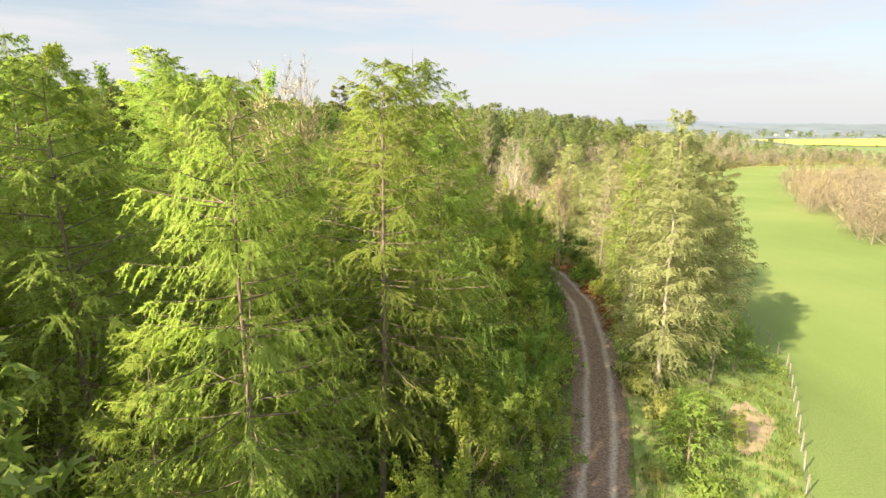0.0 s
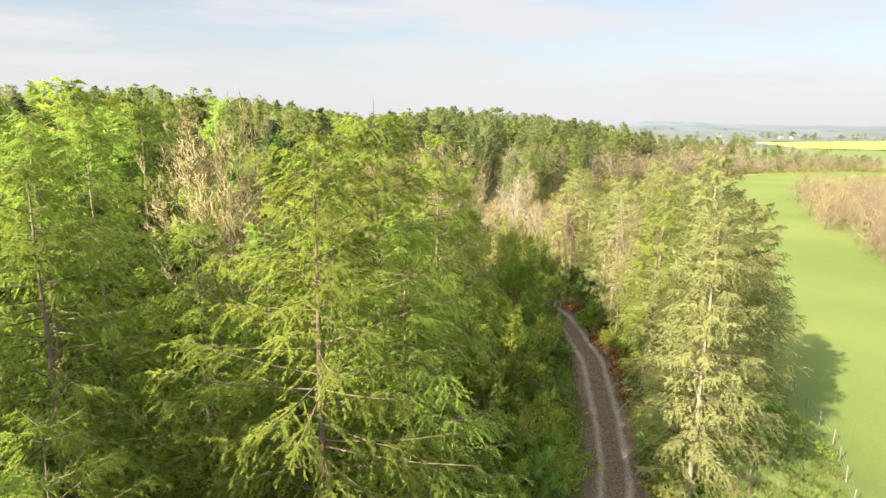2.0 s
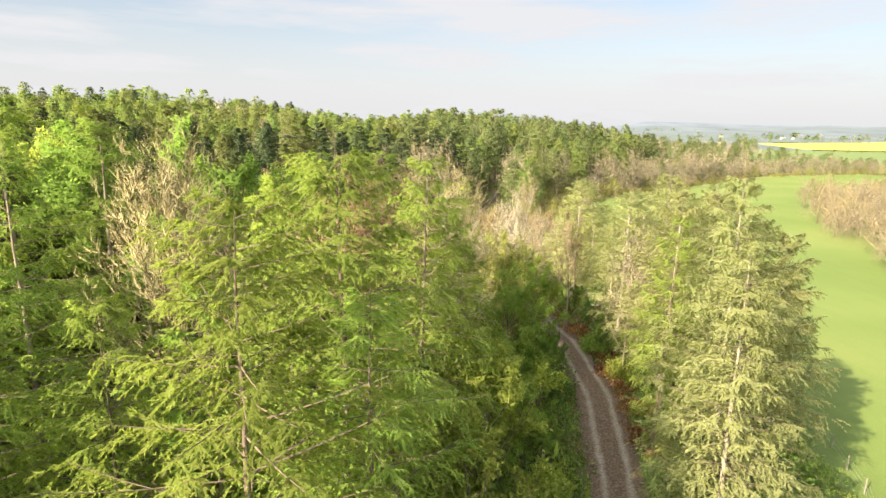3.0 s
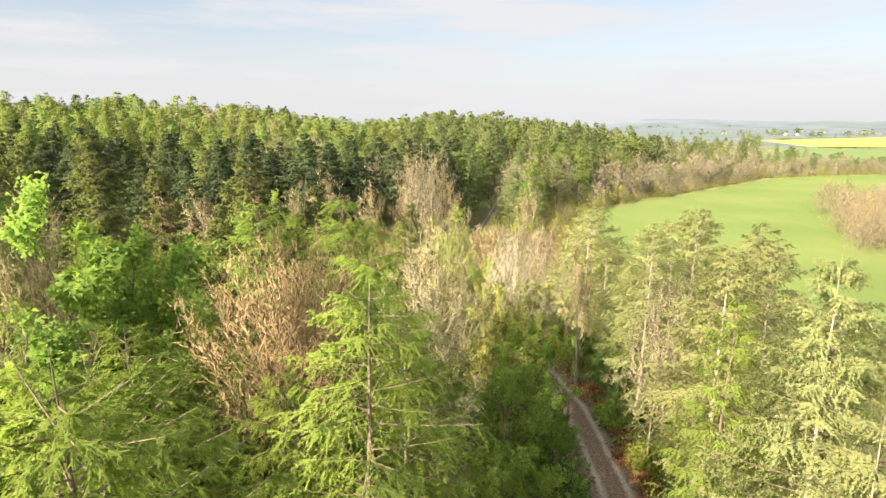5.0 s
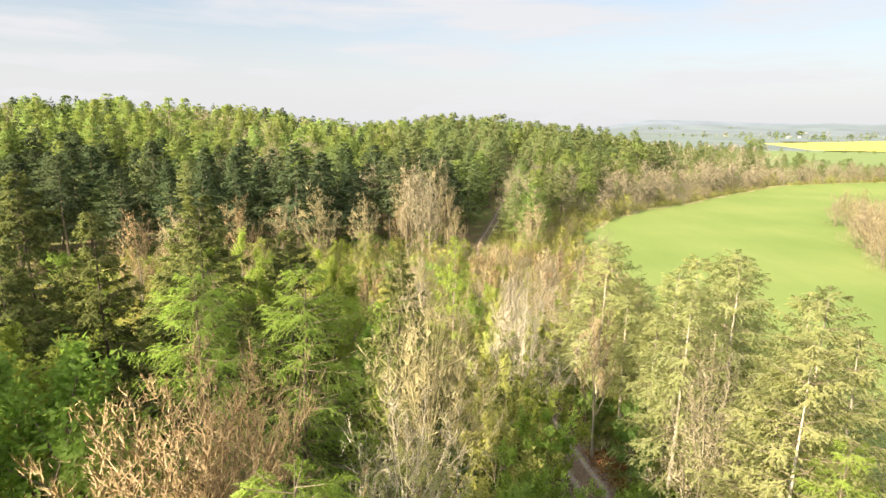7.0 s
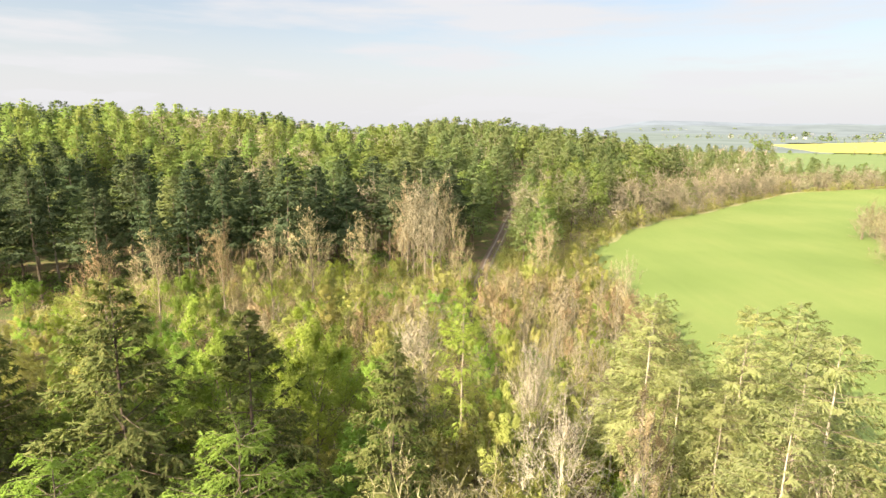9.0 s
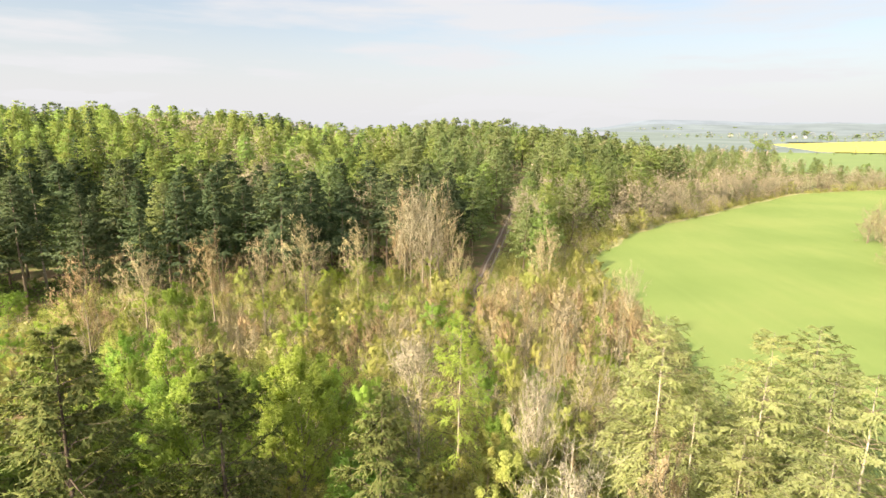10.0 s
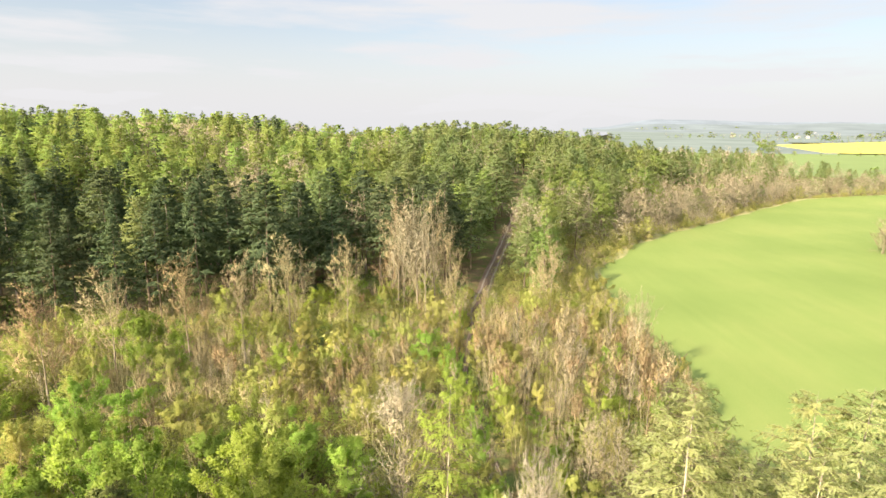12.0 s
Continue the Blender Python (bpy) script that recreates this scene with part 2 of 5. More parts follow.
def ground_material():
    """Forest floor: litter, moss and bare brown earth in patches."""
    m, n, l, out = material("forest_floor")
    tc = n.new("ShaderNodeTexCoord")
    n1, n2, n3 = n.new("ShaderNodeTexNoise"), n.new("ShaderNodeTexNoise"), n.new("ShaderNodeTexNoise")
    for t_, s_, d_ in ((n1, 0.09, 5), (n2, 0.5, 6), (n3, 4.0, 8)):
        t_.inputs["Scale"].default_value, t_.inputs["Detail"].default_value = s_, d_
        l.new(tc.outputs["Object"], t_.inputs["Vector"])
    litter = ramp(n, [(0.35, (0.10, 0.075, 0.045)), (0.55, (0.18, 0.13, 0.075)), (0.75, (0.26, 0.19, 0.11))])
    moss = ramp(n, [(0.3, (0.07, 0.10, 0.03)), (0.7, (0.13, 0.17, 0.05))])
    pick = ramp(n, [(0.42, (0, 0, 0)), (0.58, (1, 1, 1))])
    l.new(n3.outputs["Fac"], litter.inputs["Fac"])
    l.new(n3.outputs["Fac"], moss.inputs["Fac"])
    mid = n.new("ShaderNodeMix")
    mid.data_type = "FLOAT"
    mid.inputs["Factor"].default_value = 0.45
    l.new(n1.outputs["Fac"], mid.inputs["A"])
    l.new(n2.outputs["Fac"], mid.inputs["B"])
    l.new(mid.outputs["Result"], pick.inputs["Fac"])
    mix = n.new("ShaderNodeMix")
    mix.data_type = "RGBA"
    l.new(pick.outputs["Color"], mix.inputs["Factor"])
    l.new(litter.outputs["Color"], mix.inputs["A"])
    l.new(moss.outputs["Color"], mix.inputs["B"])
    b, bp = n.new("ShaderNodeBsdfPrincipled"), n.new("ShaderNodeBump")
    b.inputs["Roughness"].default_value, b.inputs["Specular IOR Level"].default_value = 0.95, 0.1
    bp.inputs["Strength"].default_value, bp.inputs["Distance"].default_value = 0.7, 0.12
    l.new(n3.outputs["Fac"], bp.inputs["Height"])
    l.new(bp.outputs["Normal"], b.inputs["Normal"])
    l.new(mix.outputs["Result"], b.inputs["Base Color"])
    l.new(b.outputs[0], out.inputs["Surface"])
    return m


def field_material():
    """A sown meadow: bright short grass in faint drill lines, thinner and paler towards some patches."""
    m, n, l, out = material("field_grass")
    tc, mp = n.new("ShaderNodeTexCoord"), n.new("ShaderNodeMapping")
    mp.inputs["Rotation"].default_value = (0, 0, radians(38))
    mp.inputs["Scale"].default_value = (1.0, 0.12, 1.0)
    l.new(tc.outputs["Object"], mp.inputs["Vector"])
    streak, big, fine = n.new("ShaderNodeTexNoise"), n.new("ShaderNodeTexNoise"), n.new("ShaderNodeTexNoise")
    for t_, s_, d_ in ((streak, 0.45, 4), (big, 0.03, 4), (fine, 7.0, 6)):
        t_.inputs["Scale"].default_value, t_.inputs["Detail"].default_value = s_, d_
    l.new(mp.outputs["Vector"], streak.inputs["Vector"])
    l.new(tc.outputs["Object"], big.inputs["Vector"])
    l.new(tc.outputs["Object"], fine.inputs["Vector"])
    a1, a2 = n.new("ShaderNodeMix"), n.new("ShaderNodeMix")
    a1.data_type = a2.data_type = "FLOAT"
    a1.inputs["Factor"].default_value, a2.inputs["Factor"].default_value = 0.2, 0.35
    l.new(big.outputs["Fac"], a1.inputs["A"])
    l.new(streak.outputs["Fac"], a1.inputs["B"])
    l.new(a1.outputs["Result"], a2.inputs["A"])
    l.new(fine.outputs["Fac"], a2.inputs["B"])
    r = ramp(n, [(0.36, (0.122, 0.172, 0.048)), (0.5, (0.148, 0.198, 0.058)), (0.64, (0.19, 0.222, 0.072))])
    l.new(a2.outputs["Result"], r.inputs["Fac"])
    b, bp = n.new("ShaderNodeBsdfPrincipled"), n.new("ShaderNodeBump")
    b.inputs["Roughness"].default_value, b.inputs["Specular IOR Level"].default_value = 0.9, 0.1
    bp.inputs["Strength"].default_value, bp.inputs["Distance"].default_value = 0.6, 0.06
    l.new(fine.outputs["Fac"], bp.inputs["Height"])
    l.new(bp.outputs["Normal"], b.inputs["Normal"])
    l.new(r.outputs["Color"], b.inputs["Base Color"])
    l.new(b.outputs[0], out.inputs["Surface"])
    return m


def road_material():
    """Earth track: brown soil, worn down to pale gravel where wheels run; the wear comes from the mesh."""
    m, n, l, out = material("rutted_track")
    tc, wear = n.new("ShaderNodeTexCoord"), n.new("ShaderNodeAttribute")
    wear.attribute_name = "wear"
    big, small = n.new("ShaderNodeTexNoise"), n.new("ShaderNodeTexNoise")
    for t_, s_ in ((big, 0.7), (small, 7.0)):
        t_.inputs["Scale"].default_value, t_.inputs["Detail"].default_value = s_, 7
        l.new(tc.outputs["Object"], t_.inputs["Vector"])
    soil = ramp(n, [(0.35, (0.10, 0.07, 0.05)), (0.5, (0.15, 0.11, 0.08)), (0.68, (0.215, 0.165, 0.12))])
    gravel = ramp(n, [(0.32, (0.18, 0.15, 0.12)), (0.5, (0.275, 0.235, 0.195)), (0.7, (0.36, 0.315, 0.265))])
    l.new(small.outputs["Fac"], soil.inputs["Fac"])
    l.new(small.outputs["Fac"], gravel.inputs["Fac"])
    add, cut, mix = n.new("ShaderNodeMath"), ramp(n, [(0.62, (0, 0, 0)), (1.15, (1, 1, 1))]), n.new("ShaderNodeMix")
    add.operation, mix.data_type = "ADD", "RGBA"
    half = n.new("ShaderNodeMath")
    half.operation, half.inputs[1].default_value = "MULTIPLY", 0.6
    cut.color_ramp.elements[0].position, cut.color_ramp.elements[1].position = 0.40, 0.74
    l.new(wear.outputs["Fac"], half.inputs[0])
    l.new(half.outputs[0], add.inputs[0])
    quarter = n.new("ShaderNodeMath")
    quarter.operation, quarter.inputs[1].default_value = "MULTIPLY", 0.45
    l.new(big.outputs["Fac"], quarter.inputs[0])
    l.new(quarter.outputs[0], add.inputs[1])
    l.new(add.outputs[0], cut.inputs["Fac"])
    l.new(cut.outputs["Color"], mix.inputs["Factor"])
    l.new(soil.outputs["Color"], mix.inputs["A"])
    l.new(gravel.outputs["Color"], mix.inputs["B"])
    b, bp = n.new("ShaderNodeBsdfPrincipled"), n.new("ShaderNodeBump")
    b.inputs["Roughness"].default_value, b.inputs["Specular IOR Level"].default_value = 0.95, 0.15
    bp.inputs["Strength"].default_value, bp.inputs["Distance"].default_value = 0.6, 0.05
    l.new(small.outputs["Fac"], bp.inputs["Height"])
    l.new(bp.outputs["Normal"], b.inputs["Normal"])
    l.new(mix.outputs["Result"], b.inputs["Base Color"])
    l.new(b.outputs[0], out.inputs["Surface"])
    return m


M_ROAD = road_material()
M_FLOOR, M_FIELD = ground_material(), field_material()


def haze_glow_material(name, colour):
    """Hills seen through miles of air: a plain backdrop of distance, haze painted in and glowing."""
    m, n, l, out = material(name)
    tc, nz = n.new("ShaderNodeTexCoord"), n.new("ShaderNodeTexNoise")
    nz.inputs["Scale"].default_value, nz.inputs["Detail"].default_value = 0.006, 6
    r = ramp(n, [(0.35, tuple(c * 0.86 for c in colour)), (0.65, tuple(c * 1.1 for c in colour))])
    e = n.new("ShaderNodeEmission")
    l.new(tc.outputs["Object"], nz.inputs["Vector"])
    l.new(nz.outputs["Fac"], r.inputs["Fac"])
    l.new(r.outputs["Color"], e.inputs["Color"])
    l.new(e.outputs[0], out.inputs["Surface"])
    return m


M_HAZE = haze_glow_material("hazy_farmland", (0.152, 0.166, 0.138))
M_HILL, M_HILL_FAR = haze_glow_material("near_hills", (0.160, 0.172, 0.160)), haze_glow_material("far_hills", (0.181, 0.193, 0.196))


# ---------------------------------------------------------------- mesh helpers
def soft_normals(v, f, soft):
    """Leaf normals leaned towards the outside of the crown, as a mass of fine needles reflects."""
    q = v[f]
    face = unit(np.cross(q[:, 1] - q[:, 0], q[:, -1] - q[:, 0]))
    mid = q.mean(1)
    out = unit(np.concatenate([unit(mid[:, :2]) * 0.9, np.full((len(mid), 1), 0.75)], 1)) if soft[0] == "axis" else soft[1]
    n = np.zeros_like(v)
    n[f.ravel()] = np.repeat(unit(out * 0.85 + face * 0.34), f.shape[1], 0)
    return n


def mesh_of(name, verts, faces, mat, smooth=False, soft=None):
    """A mesh from an array of vertices and an array of triangles or quads."""
    me = bpy.data.meshes.new(name)
    verts, faces = np.asarray(verts, dtype=np.float32), np.asarray(faces, dtype=np.int32)
    k = faces.shape[1]
    me.vertices.add(len(verts))
    me.vertices.foreach_set("co", verts.ravel())
    me.loops.add(faces.size)
    me.loops.foreach_set("vertex_index", faces.ravel())
    me.polygons.add(len(faces))
    me.polygons.foreach_set("loop_start", np.arange(0, faces.size, k, dtype=np.int32))
    me.polygons.foreach_set("loop_total", np.full(len(faces), k, dtype=np.int32))
    if smooth:
        me.polygons.foreach_set("use_smooth", np.ones(len(faces), dtype=bool))
    me.update(calc_edges=True)
    if soft is not None:
        me.polygons.foreach_set("use_smooth", np.ones(len(faces), dtype=bool))
        me.normals_split_custom_set_from_vertices(soft_normals(verts, faces, soft))
    mats = mat if isinstance(mat, (list, tuple)) else [mat]
    for one in mats:
        me.materials.append(one)
    return me


def part(name, me, parent, label=""):
    ob = new(name, me)
    ob.parent = parent
    return tagged(ob, label)


def join(pieces):
    """Joins (vertices, faces) pairs."""
    vs, fs, n = [], [], 0
    for v, f in pieces:
        vs.append(v)
        fs.append(f + n)
        n += len(v)
    return np.concatenate(vs), np.concatenate(fs)


def unit(a):
    return a / np.maximum(np.linalg.norm(a, axis=-1, keepdims=True), 1e-9)


def tubes(p0, way, length, r0, r1, bend, seg=3, sides=4):
    """Tapered, bent tubes (quads), all at once: start, unit direction, length, radii and bend, one row each."""
    n = len(p0)
    s = np.linspace(0, 1, seg + 1)[None, :, None]
    pts = p0[:, None] + way[:, None] * (length[:, None, None] * s) + bend[:, None] * (length[:, None, None] * s ** 2)
    a = unit(np.cross(way, np.where(np.abs(way[:, 2:3]) > 0.8, [[1.0, 0, 0]], [[0, 0, 1.0]])))
    b = np.cross(way, a)
    ang = np.linspace(0, 2 * np.pi, sides, endpoint=False)
    rad = (r0[:, None] + (r1 - r0)[:, None] * s[:, :, 0])[:, :, None, None]
    ring = a[:, None, None] * np.cos(ang)[None, None, :, None] + b[:, None, None] * np.sin(ang)[None, None, :, None]
    v = (pts[:, :, None] + rad * ring).reshape(-1, 3)
    i = np.arange(n)[:, None, None] * (seg + 1) * sides
    j = np.arange(seg)[None, :, None] * sides
    k = np.arange(sides)[None, None, :]
    k2 = (k + 1) % sides
    f = np.stack([i + j + k, i + j + k2, i + j + sides + k2, i + j + sides + k], -1).reshape(-1, 4)
    return v, f


def at_tube(p0, way, length, bend, s):
    return p0 + way * (length * s)[:, None] + bend * (length * s ** 2)[:, None]


def leaves(pos, way, length, width, rng, out=None):
    """Pointed leaves: one slim triangle each, its upper side turned outwards where an outward direction is given."""
    n = len(pos)
    side = unit(np.cross(way, rng.normal(size=(n, 3))))
    if out is not None:
        side *= np.where(np.sum(np.cross(side, way) * out, 1) < 0, -1.0, 1.0)[:, None]
    l_, w_ = length[:, None], width[:, None]
    v = np.stack([pos + side * w_ * 0.5, pos + way * l_, pos - side * w_ * 0.5], 1).reshape(-1, 3)
    return v, np.arange(3 * n).reshape(-1, 3)


def triangles(f):
    return f if f.shape[1] == 3 else np.concatenate([f[:, [0, 1, 2]], f[:, [0, 2, 3]]])


def trunk_tube(height, r0, rng, lean=0.02, seg=10, sides=8, flare=1.35):
    s = np.linspace(0, 1, seg + 1)
    wob = np.cumsum(rng.normal(0, lean, (seg + 1, 2)), 0) * height / seg
    wob -= wob[0]
    rad = r0 * (1 - 0.985 * s) * (1 + (flare - 1) * np.exp(-s * height / 0.5))
    ang = np.linspace(0, 2 * np.pi, sides, endpoint=False)
    v = np.zeros((seg + 1, sides, 3))
    v[:, :, 0] = wob[:, 0:1] + rad[:, None] * np.cos(ang)
    v[:, :, 1] = wob[:, 1:2] + rad[:, None] * np.sin(ang)
    v[:, :, 2] = (s * height)[:, None]
    v[0, :, 2] = -0.4
    j, k = np.arange(seg)[:, None] * sides, np.arange(sides)[None]
    k2 = (k + 1) % sides
    f = np.stack([j + k, j + k2, j + sides + k2, j + sides + k], -1).reshape(-1, 4)

    def axis(z):
        z = np.asarray(z)
        return np.stack([np.interp(z, s * height, wob[:, 0]), np.interp(z, s * height, wob[:, 1]), z], -1)
    return (v.reshape(-1, 3), f), axis


# ---------------------------------------------------------------- kinds of trees
def conifer(kind, height, radius, base, n_br, n_tw, n_lf, lf, lw, seed, droop=0.3, rise=0.1, power=0.8, hang=0.5, trunk_r=0.2, flat=0.35, gap=0.25, fringe=0.35, loose=0.55, limb=0.008):
    """Meshes of a conifer: trunk, limbs and needles. base: the share of the height below the crown."""
    rng = np.random.default_rng(seed)
    tr, axis = trunk_tube(height, trunk_r, rng)
    u = np.sort(rng.random(n_br)) ** 0.8
    h = height * (base + (0.985 - base) * u)
    az = np.arange(n_br) * 2.39996 + rng.normal(0, 0.35, n_br)
    top = (height - h) / (height * (1 - base))
    prof = np.clip(top, 0.02, 1) ** power
    prof = prof * np.where(top > 0.72, 1 - (top - 0.72) * 1.4, 1)
    bl = radius * prof * (1 - gap + 2 * gap * rng.random(n_br)) + 0.2
    out = np.stack([np.cos(az), np.sin(az), np.zeros(n_br)], -1)
    up = np.array([0, 0, 1.0])
    way = unit(out + up * (rise * 2.2 * (1 - top) ** 2 + rise - droop * top)[:, None] + rng.normal(0, 0.08, (n_br, 3)))
    bend = up * (droop * 0.55 * top + 0.04)[:, None] * np.ones((n_br, 1))
    bl = np.minimum(bl, (height - h + 0.25) / np.maximum(way[:, 2] + bend[:, 2], 0.05))
    p0 = axis(h)
    br = tubes(p0, way, bl, limb + limb * bl, np.full(n_br, 0.005), bend, 3, 3)
    # twigs off every limb
    m = n_br * n_tw
    bi = np.repeat(np.arange(n_br), n_tw)
    s = 0.05 + 0.95 * rng.random(m) ** 0.8
    p = at_tube(p0[bi], way[bi], bl[bi], bend[bi], s)
    side = unit(np.cross(way[bi], up)) * rng.choice([-1.0, 1.0], m)[:, None]
    tw = unit(side * (0.9 * rng.random(m))[:, None] + way[bi] * 0.55 + up * rng.normal(0, flat, m)[:, None] - up * hang * rng.random(m)[:, None])
    tl = (0.20 + 0.34 * bl[bi]) * (1.15 - 0.75 * s) * (0.5 + rng.random(m))
    # needles along every twig
    q = m * n_lf
    ti = np.repeat(np.arange(m), n_lf)
    v_ = rng.random(q)
    pos = p[ti] + tw[ti] * (tl[ti] * v_)[:, None] - up * (hang * 0.55 * tl[ti] * v_ ** 2)[:, None]
    lway = unit(tw[ti] * 0.9 + rng.normal(0, loose, (q, 3)) - up * fringe)
    small = (0.5 + 0.5 * np.clip(prof * 1.6, 0, 1))[bi][ti]
    ln = lf * (0.6 + 0.8 * rng.random(q)) * small
    cr = leaves(pos, lway, ln, lw * (0.7 + 0.6 * rng.random(q)) * small, rng, out[bi][ti] * 0.9 + up * 0.75)
    return tr, br, cr


def broadleaf(height, spread, seed, n1=9, n2=7, n3=7, n4=0, fork=0.3, trunk_r=0.2, up=0.35, dome=0.38, thin=0.012, leafs=0, lf=0.16, lw=0.11, fine=True, limb_r=1.0, fan=1.0, kid=0.34):
    """Meshes of a broad-leaved tree: trunk, limbs, twigs and, where leafs > 0, leaves."""
    rng = np.random.default_rng(seed)
    tr, axis = trunk_tube(height * 0.72, trunk_r, rng, 0.03, 8, 7)
    upv = np.array([0, 0, 1.0])

    def kids(p0, way, length, bend, rad, per, lo, ratio, open_, lift):
        m = len(p0) * per
        i = np.repeat(np.arange(len(p0)), per)
        s = lo + (1 - lo) * rng.random(m)
        q = at_tube(p0[i], way[i], length[i], bend[i], s)
        d = unit(way[i] * 0.8 + bend[i] * 1.4 + rng.normal(0, open_ * fan, (m, 3)) + upv * lift)
        ln = length[i] * ratio * (1.15 - 0.55 * s) * (0.65 + 0.7 * rng.random(m))
        return q, d, ln, upv * (0.12 * rng.random(m))[:, None] + rng.normal(0, 0.07, (m, 3)), rad[i] * 0.5 * (1.1 - 0.5 * s)
    u = (np.arange(n1) + rng.random(n1)) / n1
    az = np.arange(n1) * 2.39996 + rng.normal(0, 0.4, n1)
    h = height * (fork + (0.66 - fork) * np.clip(1 - u + rng.normal(0, 0.12, n1), 0, 1))
    p0 = axis(h)
    reach = spread * np.sqrt(u) * (0.8 + 0.3 * rng.random(n1))
    end = np.stack([np.cos(az) * reach, np.sin(az) * reach, height * np.clip(0.93 - dome * u ** 1.3 + rng.normal(0, 0.04, n1), 0.2, 0.96)], -1)
    end[:, 2] = np.maximum(end[:, 2], h + 0.12 * height)
    d1 = (end - p0) * np.array([1 + up, 1 + up, 1 - 0.5 * up])
    l1 = np.linalg.norm(d1, axis=1)
    w1 = d1 / l1[:, None]
    b1 = (end - p0 - d1) / l1[:, None] + rng.normal(0, 0.04, (n1, 3))
    r1 = limb_r * trunk_r * (0.22 + 0.2 * rng.random(n1))
    limb = [tubes(p0, w1, l1, r1, r1 * 0.25, b1, *((4, 5) if fine else (3, 3)))]
    p2, w2, l2, b2, r2 = kids(p0, w1, l1, b1, r1, n2, 0.25, kid, 0.46, 0.26)
    limb.append(tubes(p2, w2, l2, r2, r2 * 0.3, b2, 3 if fine else 1, 3))
    p3, w3, l3, b3, r3 = kids(p2, w2, l2, b2, r2, n3, 0.15, 0.6, 0.42, 0.22)
    t3 = np.full(len(p3), thin)
    twig = [tubes(p3, w3, l3, t3, t3 * 0.35, b3, 2, 3) if fine else leaves(p3, w3, l3, t3 * 2.4, rng)]
    ends = (p3, w3, l3, b3)
    if n4:
        p4, w4, l4, b4, _ = kids(p3, w3, l3, b3, t3, n4, 0.15, 0.6, 0.38, 0.08)
        t4 = np.full(len(p4), thin * 0.7)
        twig.append(tubes(p4, w4, l4, t4, t4 * 0.4, b4, 1, 3) if fine else leaves(p4, w4, l4, t4 * 2.4, rng))
        ends = (p4, w4, l4, b4)
    cr = None
    if leafs:
        p, w, l, b = ends
        m = len(p) * leafs
        i = np.repeat(np.arange(len(p)), leafs)
        pos = at_tube(p[i], w[i], l[i], b[i], 0.1 + 0.95 * rng.random(m)) + rng.normal(0, lf * 0.7, (m, 3))
        d = unit(rng.normal(0, 1, (m, 3)) + w[i] * 0.4 - upv * 0.2)
        cr = leaves(pos, d, lf * (0.6 + 0.8 * rng.random(m)), lw * (0.7 + 0.6 * rng.random(m)), rng, unit(pos * [1, 1, 0]) * 0.9 + upv * 0.75)
    return tr, join(limb), join(twig), cr


def bush(radius, height, seed, n_st, n_lf, lf, lw):
    """A shrub: stems fanning from the root, and leaves in uneven clumps."""
    rng = np.random.default_rng(seed)
    az = rng.random(n_st) * 2 * np.pi
    tilt = rng.random(n_st) ** 0.6
    w = unit(np.stack([np.cos(az) * tilt * radius, np.sin(az) * tilt * radius, height * (1.02 - 0.55 * tilt ** 2)], -1))
    ln = np.hypot(radius * tilt, height * (1.02 - 0.55 * tilt ** 2)) * (0.65 + 0.4 * rng.random(n_st))
    p0 = np.stack([np.cos(az) * 0.12 * radius * tilt, np.sin(az) * 0.12 * radius * tilt, np.full(n_st, -0.15)], -1)
    b = rng.normal(0, 0.08, (n_st, 3))
    st = tubes(p0, w, ln, np.full(n_st, 0.02), np.full(n_st, 0.006), b, 3, 3)
    m = n_st * n_lf
    i = np.repeat(np.arange(n_st), n_lf)
    s = 0.25 + 0.78 * rng.random(m) ** 0.8
    pos = at_tube(p0[i], w[i], ln[i], b[i], s) + rng.normal(0, 0.11 * radius, (m, 3))
    pos[:, 2] = np.maximum(pos[:, 2], 0.05)
    cr = leaves(pos, unit(rng.normal(0, 1, (m, 3)) + w[i] * 0.5), lf * (0.6 + 0.8 * rng.random(m)), lw * (0.7 + 0.6 * rng.random(m)), rng, unit(pos * [1, 1, 0]) * 0.9 + [0, 0, 0.75])
    return st, cr


LIB = collections.defaultdict(list)


def store(kind, name, label, category, pieces, height):
    """Keeps the meshes of one sort of tree, to be planted as often as needed."""
    LIB[kind].append((name, label, category, [(n, mesh_of(f"{name}_{n}", *g, mat, smooth, ("axis",) if n == "crown" else None)) for n, g, mat, smooth in pieces if g is not None], height))


PLANTED = []


def plant(kind, x, y, top=None, height=None, wide=1.0, pick=None, label="", group="", turn=None):
    """One tree at (x, y), with its top at that height above the datum, or of that height."""
    rng = random.Random(int(x * 91 + y * 1717))
    name, lab, cat, pieces, h0 = LIB[kind][rng.randrange(len(LIB[kind])) if pick is None else pick % len(LIB[kind])]
    z = ground_z(x, y)
    h = height if height else top - z
    k = h / h0
    root = new(name)
    root.empty_display_size = 0.5
    root.matrix_basis = Matrix.LocRotScale((x, y, z - 0.02), Euler((rng.uniform(-0.025, 0.025), rng.uniform(-0.025, 0.025), rng.uniform(0, 6.28) if turn is None else turn)), (k * wide, k * wide, k))
    tagged(root, label or lab, cat, group)
    for n, me in pieces:
        ob = part(n, me, root)
        if n != "trunk":
            tagged(ob, kind="stuff")
    PLANTED.append((x, y, h))
    return root


# ---------------------------------------------------------------- the lie of the land
def smooth(a, b, v):
    v = np.clip((np.asarray(v, dtype=float) - a) / (b - a), 0, 1)
    return v * v * (3 - 2 * v)


